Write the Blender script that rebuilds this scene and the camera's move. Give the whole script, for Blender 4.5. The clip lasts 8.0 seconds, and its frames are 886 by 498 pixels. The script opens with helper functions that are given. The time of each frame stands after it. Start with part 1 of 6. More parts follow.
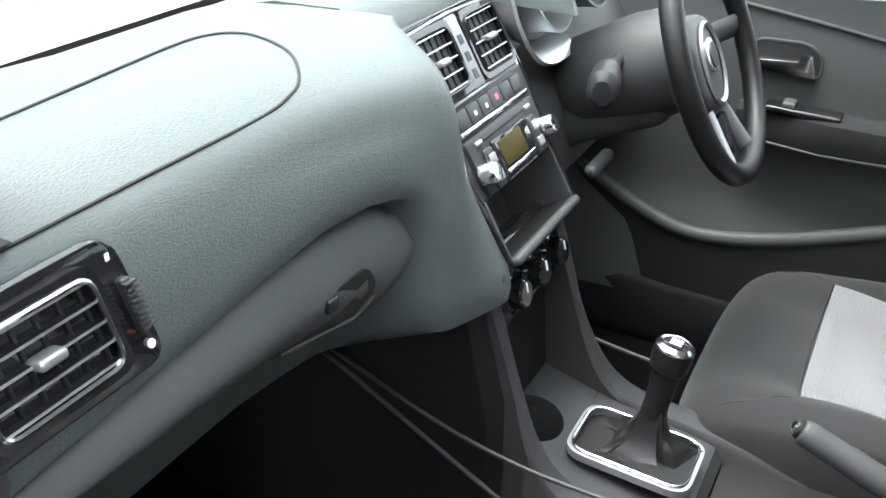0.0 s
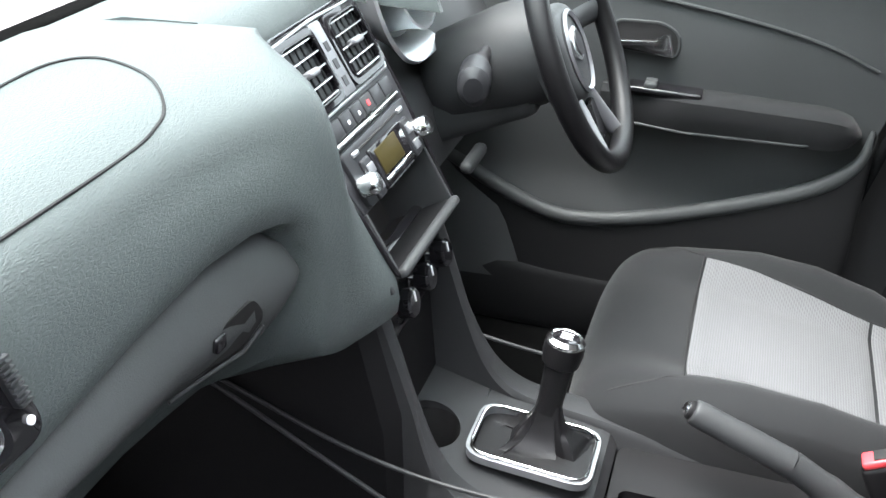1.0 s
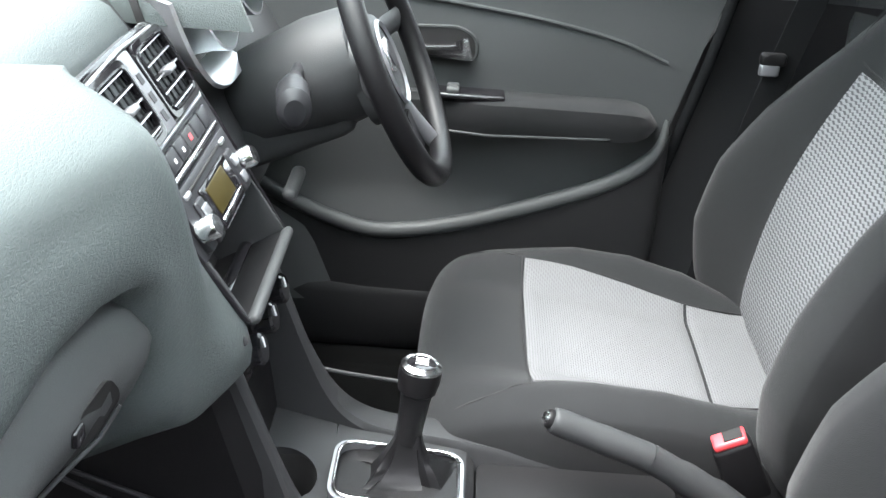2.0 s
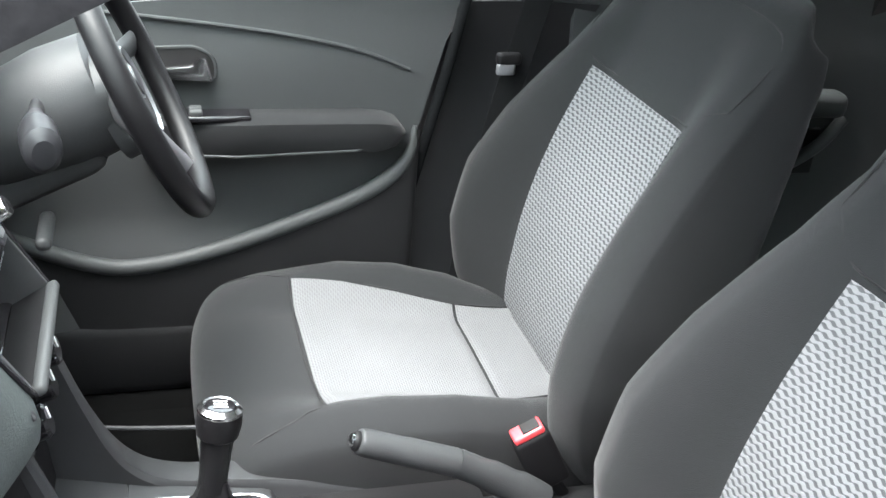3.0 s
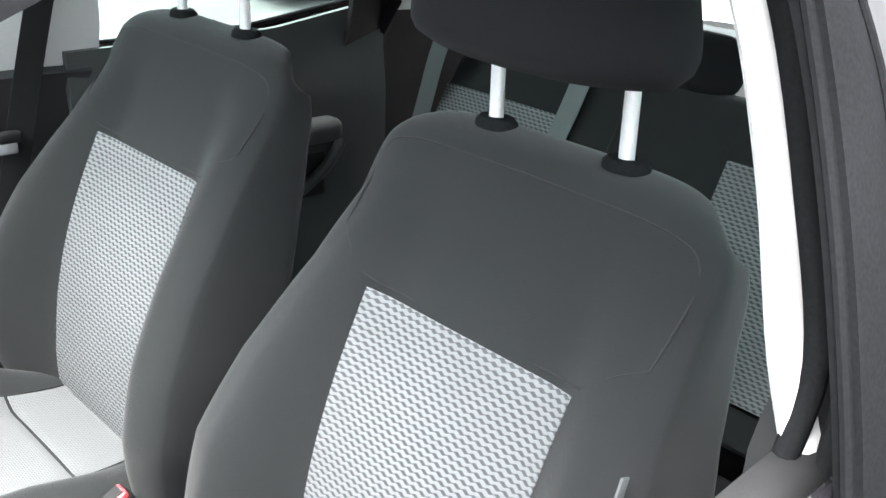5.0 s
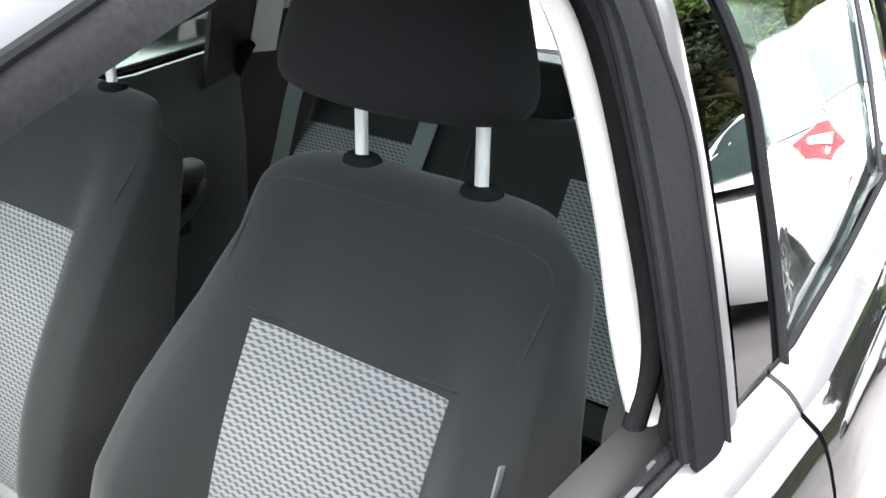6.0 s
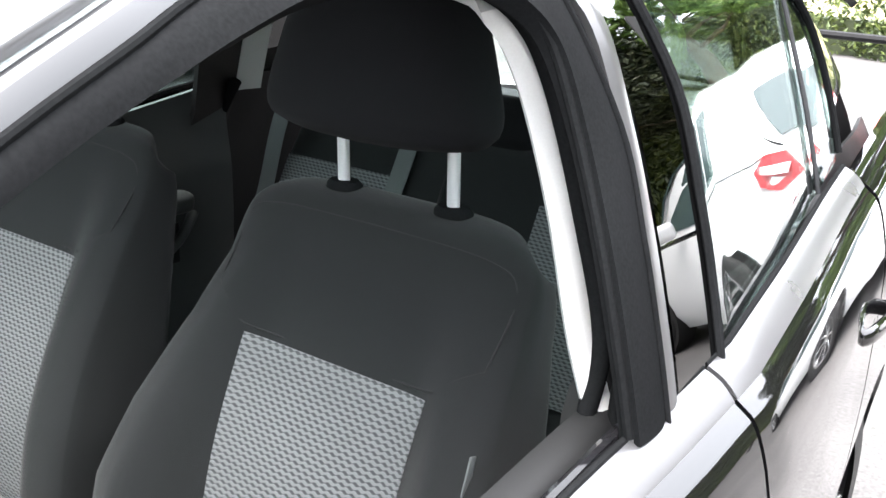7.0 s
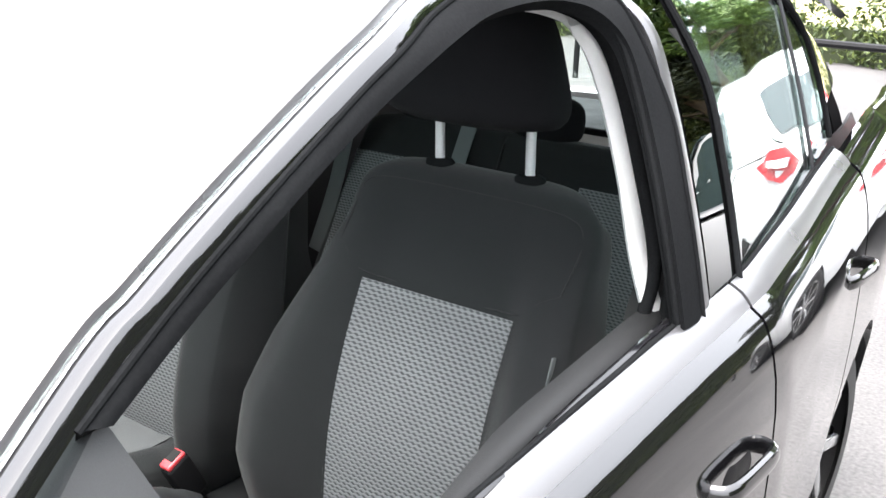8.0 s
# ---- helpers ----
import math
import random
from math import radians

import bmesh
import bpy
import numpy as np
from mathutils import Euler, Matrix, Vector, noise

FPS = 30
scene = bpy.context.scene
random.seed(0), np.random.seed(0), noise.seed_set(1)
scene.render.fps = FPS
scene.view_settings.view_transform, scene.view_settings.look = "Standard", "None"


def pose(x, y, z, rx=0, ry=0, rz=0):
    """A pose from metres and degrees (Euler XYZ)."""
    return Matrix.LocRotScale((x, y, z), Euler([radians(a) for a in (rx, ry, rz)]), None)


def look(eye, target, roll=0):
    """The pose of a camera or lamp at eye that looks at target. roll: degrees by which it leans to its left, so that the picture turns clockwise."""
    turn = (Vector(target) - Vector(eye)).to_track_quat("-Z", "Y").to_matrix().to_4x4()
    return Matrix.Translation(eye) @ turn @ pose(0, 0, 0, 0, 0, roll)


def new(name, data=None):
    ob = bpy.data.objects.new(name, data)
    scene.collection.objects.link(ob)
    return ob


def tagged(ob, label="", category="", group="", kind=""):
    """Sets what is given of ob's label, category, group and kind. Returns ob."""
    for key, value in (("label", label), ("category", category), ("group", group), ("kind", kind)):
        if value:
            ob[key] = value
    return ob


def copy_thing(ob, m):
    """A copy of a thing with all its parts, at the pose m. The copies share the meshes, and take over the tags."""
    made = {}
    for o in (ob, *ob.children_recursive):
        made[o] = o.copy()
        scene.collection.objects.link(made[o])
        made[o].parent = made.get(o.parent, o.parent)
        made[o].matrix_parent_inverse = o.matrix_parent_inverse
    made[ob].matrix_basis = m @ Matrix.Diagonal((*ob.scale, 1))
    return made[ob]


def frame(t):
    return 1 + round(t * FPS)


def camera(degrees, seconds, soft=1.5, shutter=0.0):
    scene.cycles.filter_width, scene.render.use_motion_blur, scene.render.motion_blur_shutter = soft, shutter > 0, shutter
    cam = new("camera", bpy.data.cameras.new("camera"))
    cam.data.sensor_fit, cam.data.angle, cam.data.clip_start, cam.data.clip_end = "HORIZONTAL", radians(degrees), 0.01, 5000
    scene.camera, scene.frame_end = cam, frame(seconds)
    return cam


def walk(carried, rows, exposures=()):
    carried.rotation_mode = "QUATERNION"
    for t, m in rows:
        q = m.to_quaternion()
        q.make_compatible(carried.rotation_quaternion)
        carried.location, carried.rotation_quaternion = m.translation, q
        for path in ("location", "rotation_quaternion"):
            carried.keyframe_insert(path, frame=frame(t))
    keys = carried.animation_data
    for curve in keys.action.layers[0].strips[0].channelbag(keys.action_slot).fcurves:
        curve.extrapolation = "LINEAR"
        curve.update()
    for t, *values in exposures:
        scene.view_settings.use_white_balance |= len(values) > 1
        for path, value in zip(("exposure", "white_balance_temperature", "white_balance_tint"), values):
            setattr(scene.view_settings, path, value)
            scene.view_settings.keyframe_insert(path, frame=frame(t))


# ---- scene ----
cam = camera(46.3, 8.0)
PATH = [
    (0, (-1.134, 0.287, 1.369), (0.479, 1.018, 0.441), 3.5),
    (0.5, (-1.116, 0.308, 1.377), (0.532, 0.923, 0.425), 3.1),
    (1, (-1.097, 0.332, 1.388), (0.595, 0.806, 0.431), 3.0),
    (2.3, (-1.016, 0.493, 1.37), (0.755, 0.331, 0.454), 4.8),
    (2.5, (-1.002, 0.513, 1.364), (0.761, 0.237, 0.462), 5.2),
    (3, (-0.991, 0.547, 1.374), (0.72, 0.002, 0.492), 5.4),
    (3.5, (-1.012, 0.507, 1.39), (0.652, -0.182, 0.522), 3.4),
    (4, (-1.034, 0.481, 1.39), (0.565, -0.382, 0.553), 1.9),
    (4.5, (-1.05, 0.525, 1.406), (0.422, -0.568, 0.606), 2.8),
    (5, (-1.065, 0.567, 1.424), (0.263, -0.72, 0.663), 3.6),
    (5.2, (-1.069, 0.571, 1.426), (0.215, -0.766, 0.677), 3.7),
    (6.3, (-1.146, 0.677, 1.473), (-0.026, -0.834, 0.793), 2.6),
    (6.5, (-1.158, 0.677, 1.466), (-0.034, -0.841, 0.809), 3.0),
    (7, (-1.204, 0.753, 1.481), (-0.076, -0.773, 0.85), 2.4),
    (7.5, (-1.275, 0.902, 1.495), (-0.133, -0.621, 0.881), 2.3),
    (8, (-1.344, 1.149, 1.517), (-0.206, -0.379, 0.909), 1.9),
]
walk(cam, [(t, look(eye, target, roll)) for t, eye, target, roll in PATH],
     [(0, 3.42, 6350, 14), (1.0, 3.5, 6350, 14), (3.0, 3.85, 6350, 13), (5.0, 4.0, 6400, 12), (6.3, 3.4, 6400, 12), (7.0, 3.1, 6400, 12), (8.0, 2.85, 6400, 12)])

# ---- world, sun, exposure ----
world = bpy.data.worlds.new("sky")
scene.world = world
world.use_nodes = True
wn = world.node_tree
sky = wn.nodes.new("ShaderNodeTexSky")
sky.sky_type, sky.sun_disc = "NISHITA", False
sky.sun_elevation, sky.sun_rotation = radians(73), radians(-10)
sky.dust_density, sky.air_density, sky.ozone_density = 8.0, 0.5, 0.3
cloud = wn.nodes.new("ShaderNodeMix")
cloud.data_type = "RGBA"
cloud.inputs[0].default_value = 0.75
# overcast cover, brightest overhead
up = wn.nodes.new("ShaderNodeTexCoord")
sep = wn.nodes.new("ShaderNodeSeparateXYZ")
wn.links.new(up.outputs["Generated"], sep.inputs[0])
rise = wn.nodes.new("ShaderNodeMapRange")
rise.inputs[3].default_value, rise.inputs[4].default_value = 0.55, 1.6
wn.links.new(sep.outputs[2], rise.inputs[0])
cover = wn.nodes.new("ShaderNodeVectorMath")
cover.operation = "SCALE"
cover.inputs[0].default_value = (6.0, 6.15, 6.3)
wn.links.new(rise.outputs[0], cover.inputs["Scale"])
wn.links.new(cover.outputs[0], cloud.inputs[7])
wn.links.new(sky.outputs[0], cloud.inputs[6])
wn.links.new(cloud.outputs[2], wn.nodes["Background"].inputs[0])
wn.nodes["Background"].inputs[1].default_value = 0.15
sun = new("sun", bpy.data.lights.new("sun", "SUN"))
sun.data.energy, sun.data.angle, sun.data.color = 1.2, radians(40), (1.0, 0.98, 0.95)
sun.matrix_world = look((0, 0, 10), (0.4, -2.4, 2))


# ---- materials ----
def material(name, base, rough=0.5, metal=0.0, grain=0.0, bump=0.0, vary=0.12, coarse=6.0, spec=0.5, coat=0.0, cell=False, stretch=(1, 1, 1)):
    """A surface with colour variation at two scales, fine relief and slightly uneven gloss."""
    m = bpy.data.materials.new(name)
    m.use_nodes = True
    nt = m.node_tree
    b = nt.nodes["Principled BSDF"]
    b.inputs["Metallic"].default_value = metal
    b.inputs["Specular IOR Level"].default_value = spec
    b.inputs["Coat Weight"].default_value = coat
    b.inputs["Coat Roughness"].default_value = 0.03
    tc = nt.nodes.new("ShaderNodeTexCoord")
    mp = nt.nodes.new("ShaderNodeMapping")
    mp.inputs["Scale"].default_value = stretch
    nt.links.new(tc.outputs["Object"], mp.inputs["Vector"])
    n1 = nt.nodes.new("ShaderNodeTexNoise")
    n1.inputs["Scale"].default_value, n1.inputs["Detail"].default_value = coarse, 5
    nt.links.new(mp.outputs[0], n1.inputs["Vector"])
    n2 = nt.nodes.new("ShaderNodeTexNoise")
    n2.inputs["Scale"].default_value, n2.inputs["Detail"].default_value = grain or 200, 2
    nt.links.new(mp.outputs[0], n2.inputs["Vector"])
    mix = nt.nodes.new("ShaderNodeMath")
    mix.operation = "ADD"
    nt.links.new(n1.outputs[0], mix.inputs[0])
    nt.links.new(n2.outputs[0], mix.inputs[1])
    ramp = nt.nodes.new("ShaderNodeMapRange")
    ramp.inputs[1].default_value, ramp.inputs[2].default_value = 0.6, 1.4
    ramp.inputs[3].default_value, ramp.inputs[4].default_value = 1 - vary, 1 + vary
    nt.links.new(mix.outputs[0], ramp.inputs[0])
    col = nt.nodes.new("ShaderNodeVectorMath")
    col.operation = "SCALE"
    col.inputs[0].default_value = base[:3]
    nt.links.new(ramp.outputs[0], col.inputs["Scale"])
    nt.links.new(col.outputs[0], b.inputs["Base Color"])
    rr = nt.nodes.new("ShaderNodeMapRange")
    rr.inputs[1].default_value, rr.inputs[2].default_value = 0.3, 0.7
    rr.inputs[3].default_value, rr.inputs[4].default_value = rough * 0.88, min(1, rough * 1.12)
    nt.links.new(n1.outputs[0], rr.inputs[0])
    nt.links.new(rr.outputs[0], b.inputs["Roughness"])
    if bump:
        bp = nt.nodes.new("ShaderNodeBump")
        bp.inputs["Strength"].default_value, bp.inputs["Distance"].default_value = bump, 0.001
        if cell:
            v = nt.nodes.new("ShaderNodeTexVoronoi")
            v.feature = "DISTANCE_TO_EDGE"
            v.inputs["Scale"].default_value = grain
            wob = nt.nodes.new("ShaderNodeVectorMath")
            wob.operation = "MULTIPLY_ADD"
            wob.inputs[1].default_value = (0.006,) * 3
            nt.links.new(n2.outputs["Color"], wob.inputs[0])
            nt.links.new(mp.outputs[0], wob.inputs[2])
            nt.links.new(wob.outputs[0], v.inputs["Vector"])
            lim = nt.nodes.new("ShaderNodeMath")
            lim.operation = "MINIMUM"
            lim.inputs[1].default_value = 0.25
            nt.links.new(v.outputs["Distance"], lim.inputs[0])
            nt.links.new(lim.outputs[0], bp.inputs["Height"])
        else:
            nt.links.new(n2.outputs[0], bp.inputs["Height"])
        nt.links.new(bp.outputs[0], b.inputs["Normal"])
    return m


def weave(name, light, dark, pitch, wave, amp, line):
    """Woven cloth with wavy cross lines, laid out by the patch's own metres (UV)."""
    m = material(name, light, 0.9, grain=900, bump=0.25, spec=0.2)
    nt = m.node_tree
    b = nt.nodes["Principled BSDF"]
    uv = nt.nodes.new("ShaderNodeUVMap")
    sp = nt.nodes.new("ShaderNodeSeparateXYZ")
    nt.links.new(uv.outputs[0], sp.inputs[0])

    def math_node(op, a, c=None):
        n = nt.nodes.new("ShaderNodeMath")
        n.operation = op
        for i, s in enumerate((a, c)):
            if s is None:
                continue
            if isinstance(s, (int, float)):
                n.inputs[i].default_value = s
            else:
                nt.links.new(s, n.inputs[i])
        return n.outputs[0]
    rows = math_node("MULTIPLY", sp.outputs[1], 1 / pitch)
    row = math_node("FLOOR", rows)
    fv = math_node("SUBTRACT", math_node("FRACT", rows), 0.5)
    phase = math_node("ADD", math_node("MULTIPLY", sp.outputs[0], 2 * math.pi / wave), math_node("MULTIPLY", row, math.pi))
    centre = math_node("MULTIPLY", math_node("SINE", phase), amp)
    width = math_node("ADD", math_node("MULTIPLY", math_node("COSINE", phase), 0.09), line)
    mask = nt.nodes.new("ShaderNodeMapRange")
    mask.inputs[1].default_value, mask.inputs[2].default_value = -0.07, 0.07
    nt.links.new(math_node("SUBTRACT", width, math_node("ABSOLUTE", math_node("SUBTRACT", fv, centre))), mask.inputs[0])
    mx = nt.nodes.new("ShaderNodeMix")
    mx.data_type = "RGBA"
    old = b.inputs["Base Color"].links[0].from_socket
    mx.inputs[6].default_value = (*dark, 1)
    nt.links.new(mask.outputs[0], mx.inputs[0])
    nt.links.new(old, mx.inputs[7])
    nt.links.new(mx.outputs[2], b.inputs["Base Color"])
    bp = nt.nodes.new("ShaderNodeBump")
    bp.inputs["Strength"].default_value, bp.inputs["Distance"].default_value = 0.5, 0.0015
    nt.links.new(mask.outputs[0], bp.inputs["Height"])
    nt.links.new(bp.outputs[0], b.inputs["Normal"])
    return m


def pane_glass(name, tint, least=0.05, power=4.0):
    """Clear sheet glass: straight through, with a mirror share that grows towards grazing."""
    m = bpy.data.materials.new(name)
    m.use_nodes = True
    nt = m.node_tree
    nt.nodes.remove(nt.nodes["Principled BSDF"])
    out = nt.nodes["Material Output"]
    tr, gl = nt.nodes.new("ShaderNodeBsdfTransparent"), nt.nodes.new("ShaderNodeBsdfGlossy")
    tr.inputs[0].default_value = (*tint, 1)
    gl.inputs["Roughness"].default_value = 0.0
    lw = nt.nodes.new("ShaderNodeLayerWeight")
    lw.inputs[0].default_value = 0.5
    pw = nt.nodes.new("ShaderNodeMath")
    pw.operation, pw.inputs[1].default_value = "POWER", power
    nt.links.new(lw.outputs["Facing"], pw.inputs[0])
    mr = nt.nodes.new("ShaderNodeMapRange")
    mr.inputs[3].default_value = least
    nt.links.new(pw.outputs[0], mr.inputs[0])
    mx = nt.nodes.new("ShaderNodeMixShader")
    nt.links.new(mr.outputs[0], mx.inputs[0])
    nt.links.new(tr.outputs[0], mx.inputs[1])
    nt.links.new(gl.outputs[0], mx.inputs[2])
    nt.links.new(mx.outputs[0], out.inputs[0])
    return m


DASH = material("dash_leathergrain", (0.053, 0.064, 0.063), 0.38, grain=300, bump=0.9, cell=True, stretch=(0.42, 1, 1), vary=0.06)
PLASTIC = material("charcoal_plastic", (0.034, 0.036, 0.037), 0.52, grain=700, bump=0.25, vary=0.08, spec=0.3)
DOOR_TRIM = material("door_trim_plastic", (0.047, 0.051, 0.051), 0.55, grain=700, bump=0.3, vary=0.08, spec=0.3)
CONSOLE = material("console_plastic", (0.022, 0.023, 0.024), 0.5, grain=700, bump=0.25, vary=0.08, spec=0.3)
# charcoal plastic again, darker for low parts: their shade put into the colour
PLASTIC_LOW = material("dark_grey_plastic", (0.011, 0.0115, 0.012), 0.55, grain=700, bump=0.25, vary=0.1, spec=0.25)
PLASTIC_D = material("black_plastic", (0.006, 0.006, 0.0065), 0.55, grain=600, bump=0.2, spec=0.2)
STACK = material("stack_black_satin", (0.022, 0.023, 0.025), 0.36, grain=900, bump=0.08, spec=0.35)
GLOSS = material("gloss_black_plastic", (0.008, 0.008, 0.009), 0.05, grain=50, bump=0.0)
CHROME = material("chrome", (0.85, 0.86, 0.87), 0.18, metal=1.0, vary=0.05)
POST = material("bright_post", (0.86, 0.87, 0.88), 0.32, metal=0.55, vary=0.04)
SATIN = material("satin_silver", (0.55, 0.57, 0.58), 0.3, metal=0.9, vary=0.05)
CLOTH = material("charcoal_cloth", (0.0170, 0.0178, 0.0184), 0.95, grain=900, bump=0.5, vary=0.1, spec=0.06)
CLOTH_B = material("black_cloth", (0.011, 0.011, 0.012), 0.95, grain=900, bump=0.4, vary=0.12, spec=0.05)
RUBBER = material("rubber_seal", (0.009, 0.0095, 0.010), 0.72, grain=300, bump=0.2, vary=0.35, spec=0.1)
INSERT = weave("grey_wave_cloth", (0.158, 0.161, 0.165), (0.060, 0.062, 0.065), 0.0074, 0.0135, 0.13, 0.31)
INSERT_S = weave("grey_fine_cloth", (0.118, 0.120, 0.123), (0.088, 0.089, 0.092), 0.004, 0.008, 0.12, 0.32)
RUBBER.node_tree.nodes["Principled BSDF"].inputs["IOR"].default_value = 1.12
for nap in (CLOTH, CLOTH_B):
    nb = nap.node_tree.nodes["Principled BSDF"]
    nb.inputs["Sheen Weight"].default_value = 0.10 if nap is CLOTH else 0.02
    nb.inputs["Sheen Roughness"].default_value = 0.5
SATIN_D = material("dull_silver", (0.30, 0.31, 0.32), 0.42, metal=0.8, vary=0.05)
SEAM = material("seam_thread", (0.006, 0.006, 0.0065), 0.8, grain=800, bump=0.3)
LEATHER = material("gaiter_leather", (0.005, 0.005, 0.0055), 0.40, grain=350, bump=0.35, cell=True, spec=0.3)
TRIM_L = material("pale_grey_trim", (0.52, 0.53, 0.52), 0.5, grain=500, bump=0.15, vary=0.05)
CARPET = material("black_carpet", (0.005, 0.005, 0.005), 0.95, grain=600, bump=0.8, vary=0.3, spec=0.0)
BELT = material("grey_webbing", (0.10, 0.11, 0.11), 0.7, grain=800, bump=0.5)
BELT_D = material("dark_webbing", (0.011, 0.0115, 0.012), 0.85, grain=800, bump=0.5, spec=0.1)
RED = material("red_plastic", (0.62, 0.06, 0.07), 0.35, vary=0.05)
PAINT = material("black_paint", (0.004, 0.004, 0.0045), 0.05, spec=0.5, coat=1.0, vary=0.05, coarse=2)
STRIP = material("satin_strip", (0.05, 0.05, 0.052), 0.30, spec=1.0, coat=0.3, vary=0.05)
WHITE_PAINT = material("white_paint", (0.78, 0.79, 0.79), 0.15, coat=1.0, vary=0.02, coarse=2)
TEAL_PAINT = material("teal_paint", (0.01, 0.10, 0.10), 0.12, coat=1.0, vary=0.05, coarse=2)
LCD = material("lcd_panel", (0.030, 0.024, 0.006), 0.5, spec=0.15, vary=0.05)
WHITE_MARK = material("white_marking", (0.75, 0.76, 0.76), 0.5, vary=0.05)
RED_LENS = material("red_lens", (0.5, 0.015, 0.02), 0.08, coat=1.0, vary=0.1, coarse=40)
CLEAR_LENS = material("clear_lens", (0.7, 0.7, 0.7), 0.1, coat=1.0, vary=0.1, coarse=40)
YELLOW = material("yellow_plate", (0.75, 0.52, 0.03), 0.4, vary=0.05)
TYRE = material("tyre_rubber", (0.02, 0.02, 0.02), 0.75, grain=120, bump=0.3)
ALLOY = material("alloy", (0.6, 0.61, 0.62), 0.25, metal=0.9, vary=0.08)
# near-black for openings, their shade put into the colour; black dial faces too
DARK = material("shade_and_dial_black", (0.006, 0.006, 0.006), 0.8)
GLASS = pane_glass("clear_glass", (0.90, 0.95, 0.93))
GLASS_W = pane_glass("windscreen_glass", (0.86, 0.92, 0.90), 0.14, 2.2)
GLASS_T = pane_glass("green_tinted_glass", (0.72, 0.82, 0.79), 0.09, 3.0)
GLASS_B = pane_glass("black_pillar_gloss", (0.012, 0.012, 0.013), 0.09, 3.0)
GLASS_CAR = pane_glass("car_glass", (0.25, 0.32, 0.31), 0.10, 3.0)
ASPHALT = material("asphalt", (0.075, 0.072, 0.07), 0.85, grain=70, bump=0.9, vary=0.55, coarse=1.6)
GRASS = material("grass_soil", (0.30, 0.27, 0.13), 0.9, grain=60, bump=0.6, vary=0.4, coarse=2)
KERB = material("kerb_stone", (0.36, 0.34, 0.31), 0.85, grain=80, bump=0.5, vary=0.15)
BRICK = material("pale_wall", (0.42, 0.38, 0.31), 0.9, grain=60, bump=0.6, vary=0.2)


def leaf_material(name, a, c):
    m = material(name, a, 0.55, vary=0.35, coarse=3)
    nt = m.node_tree
    b = nt.nodes["Principled BSDF"]
    g = nt.nodes.new("ShaderNodeNewGeometry")
    mx = nt.nodes.new("ShaderNodeMix")
    mx.data_type = "RGBA"
    old = b.inputs["Base Color"].links[0].from_socket
    nt.links.new(g.outputs["Random Per Island"], mx.inputs[0])
    nt.links.new(old, mx.inputs[6])
    mx.inputs[7].default_value = (*c, 1)
    nt.links.new(mx.outputs[2], b.inputs["Base Color"])
    return m


LEAF = leaf_material("hedge_leaf", (0.022, 0.042, 0.010), (0.095, 0.125, 0.022))
LEAF_T = leaf_material("tree_leaf", (0.055, 0.115, 0.02), (0.15, 0.24, 0.045))
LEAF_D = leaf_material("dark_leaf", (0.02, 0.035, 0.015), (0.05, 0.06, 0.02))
BARK = material("bark", (0.09, 0.07, 0.05), 0.9, grain=40, bump=0.8, vary=0.3)


# ---- mesh helpers ----
def part(name, bm, mat, parent=None, label="", smooth=True, m=None):
    """Links a bmesh as one mesh object under a thing or a part."""
    if m is not None:
        bm.transform(m)
    bmesh.ops.recalc_face_normals(bm, faces=bm.faces)
    me = bpy.data.meshes.new(name)
    bm.to_mesh(me)
    bm.free()
    me.materials.append(mat)
    if smooth:
        for p in me.polygons:
            p.use_smooth = True
        me.set_sharp_from_angle(angle=radians(38))
    ob = new(name, me)
    if parent is not None:
        ob.parent = parent
    return tagged(ob, label)


def thing(name, label, category, group="", kind="", at=(0, 0, 0)):
    ob = new(name)
    ob.empty_display_size = 0.05
    ob.location = at
    return tagged(ob, label, category, group, kind)


def box(sx, sy, sz, bevel=0.004, seg=3, at=(0, 0, 0), rot=None, taper=1.0):
    """A box with rounded edges; taper narrows its top."""
    bm = bmesh.new()
    bmesh.ops.create_cube(bm, size=1)
    for v in bm.verts:
        k = taper if v.co.z > 0 else 1.0
        v.co = Vector((v.co.x * sx * k, v.co.y * sy * k, v.co.z * sz))
    if bevel:
        bmesh.ops.bevel(bm, geom=bm.edges[:], offset=min(bevel, 0.49 * min(sx, sy, sz)), segments=seg, profile=0.5, affect="EDGES")
    if rot is not None:
        bm.transform(rot)
    bmesh.ops.translate(bm, verts=bm.verts, vec=at)
    return bm


def join(*bms):
    out = bmesh.new()
    for b in bms:
        me = bpy.data.meshes.new("tmp")
        b.to_mesh(me)
        b.free()
        out.from_mesh(me)
        bpy.data.meshes.remove(me)
    return out


def loft(rings, cap=True, closed=True):
    """Skins rings of equally many points."""
    bm = bmesh.new()
    rows = [[bm.verts.new(p) for p in r] for r in rings]
    n = len(rows[0])
    for a, b in zip(rows, rows[1:]):
        for i in range(n if closed else n - 1):
            j = (i + 1) % n
            bm.faces.new((a[i], a[j], b[j], b[i]))
    if cap and closed:
        bm.faces.new(rows[0][::-1])
        bm.faces.new(rows[-1])
    return bm


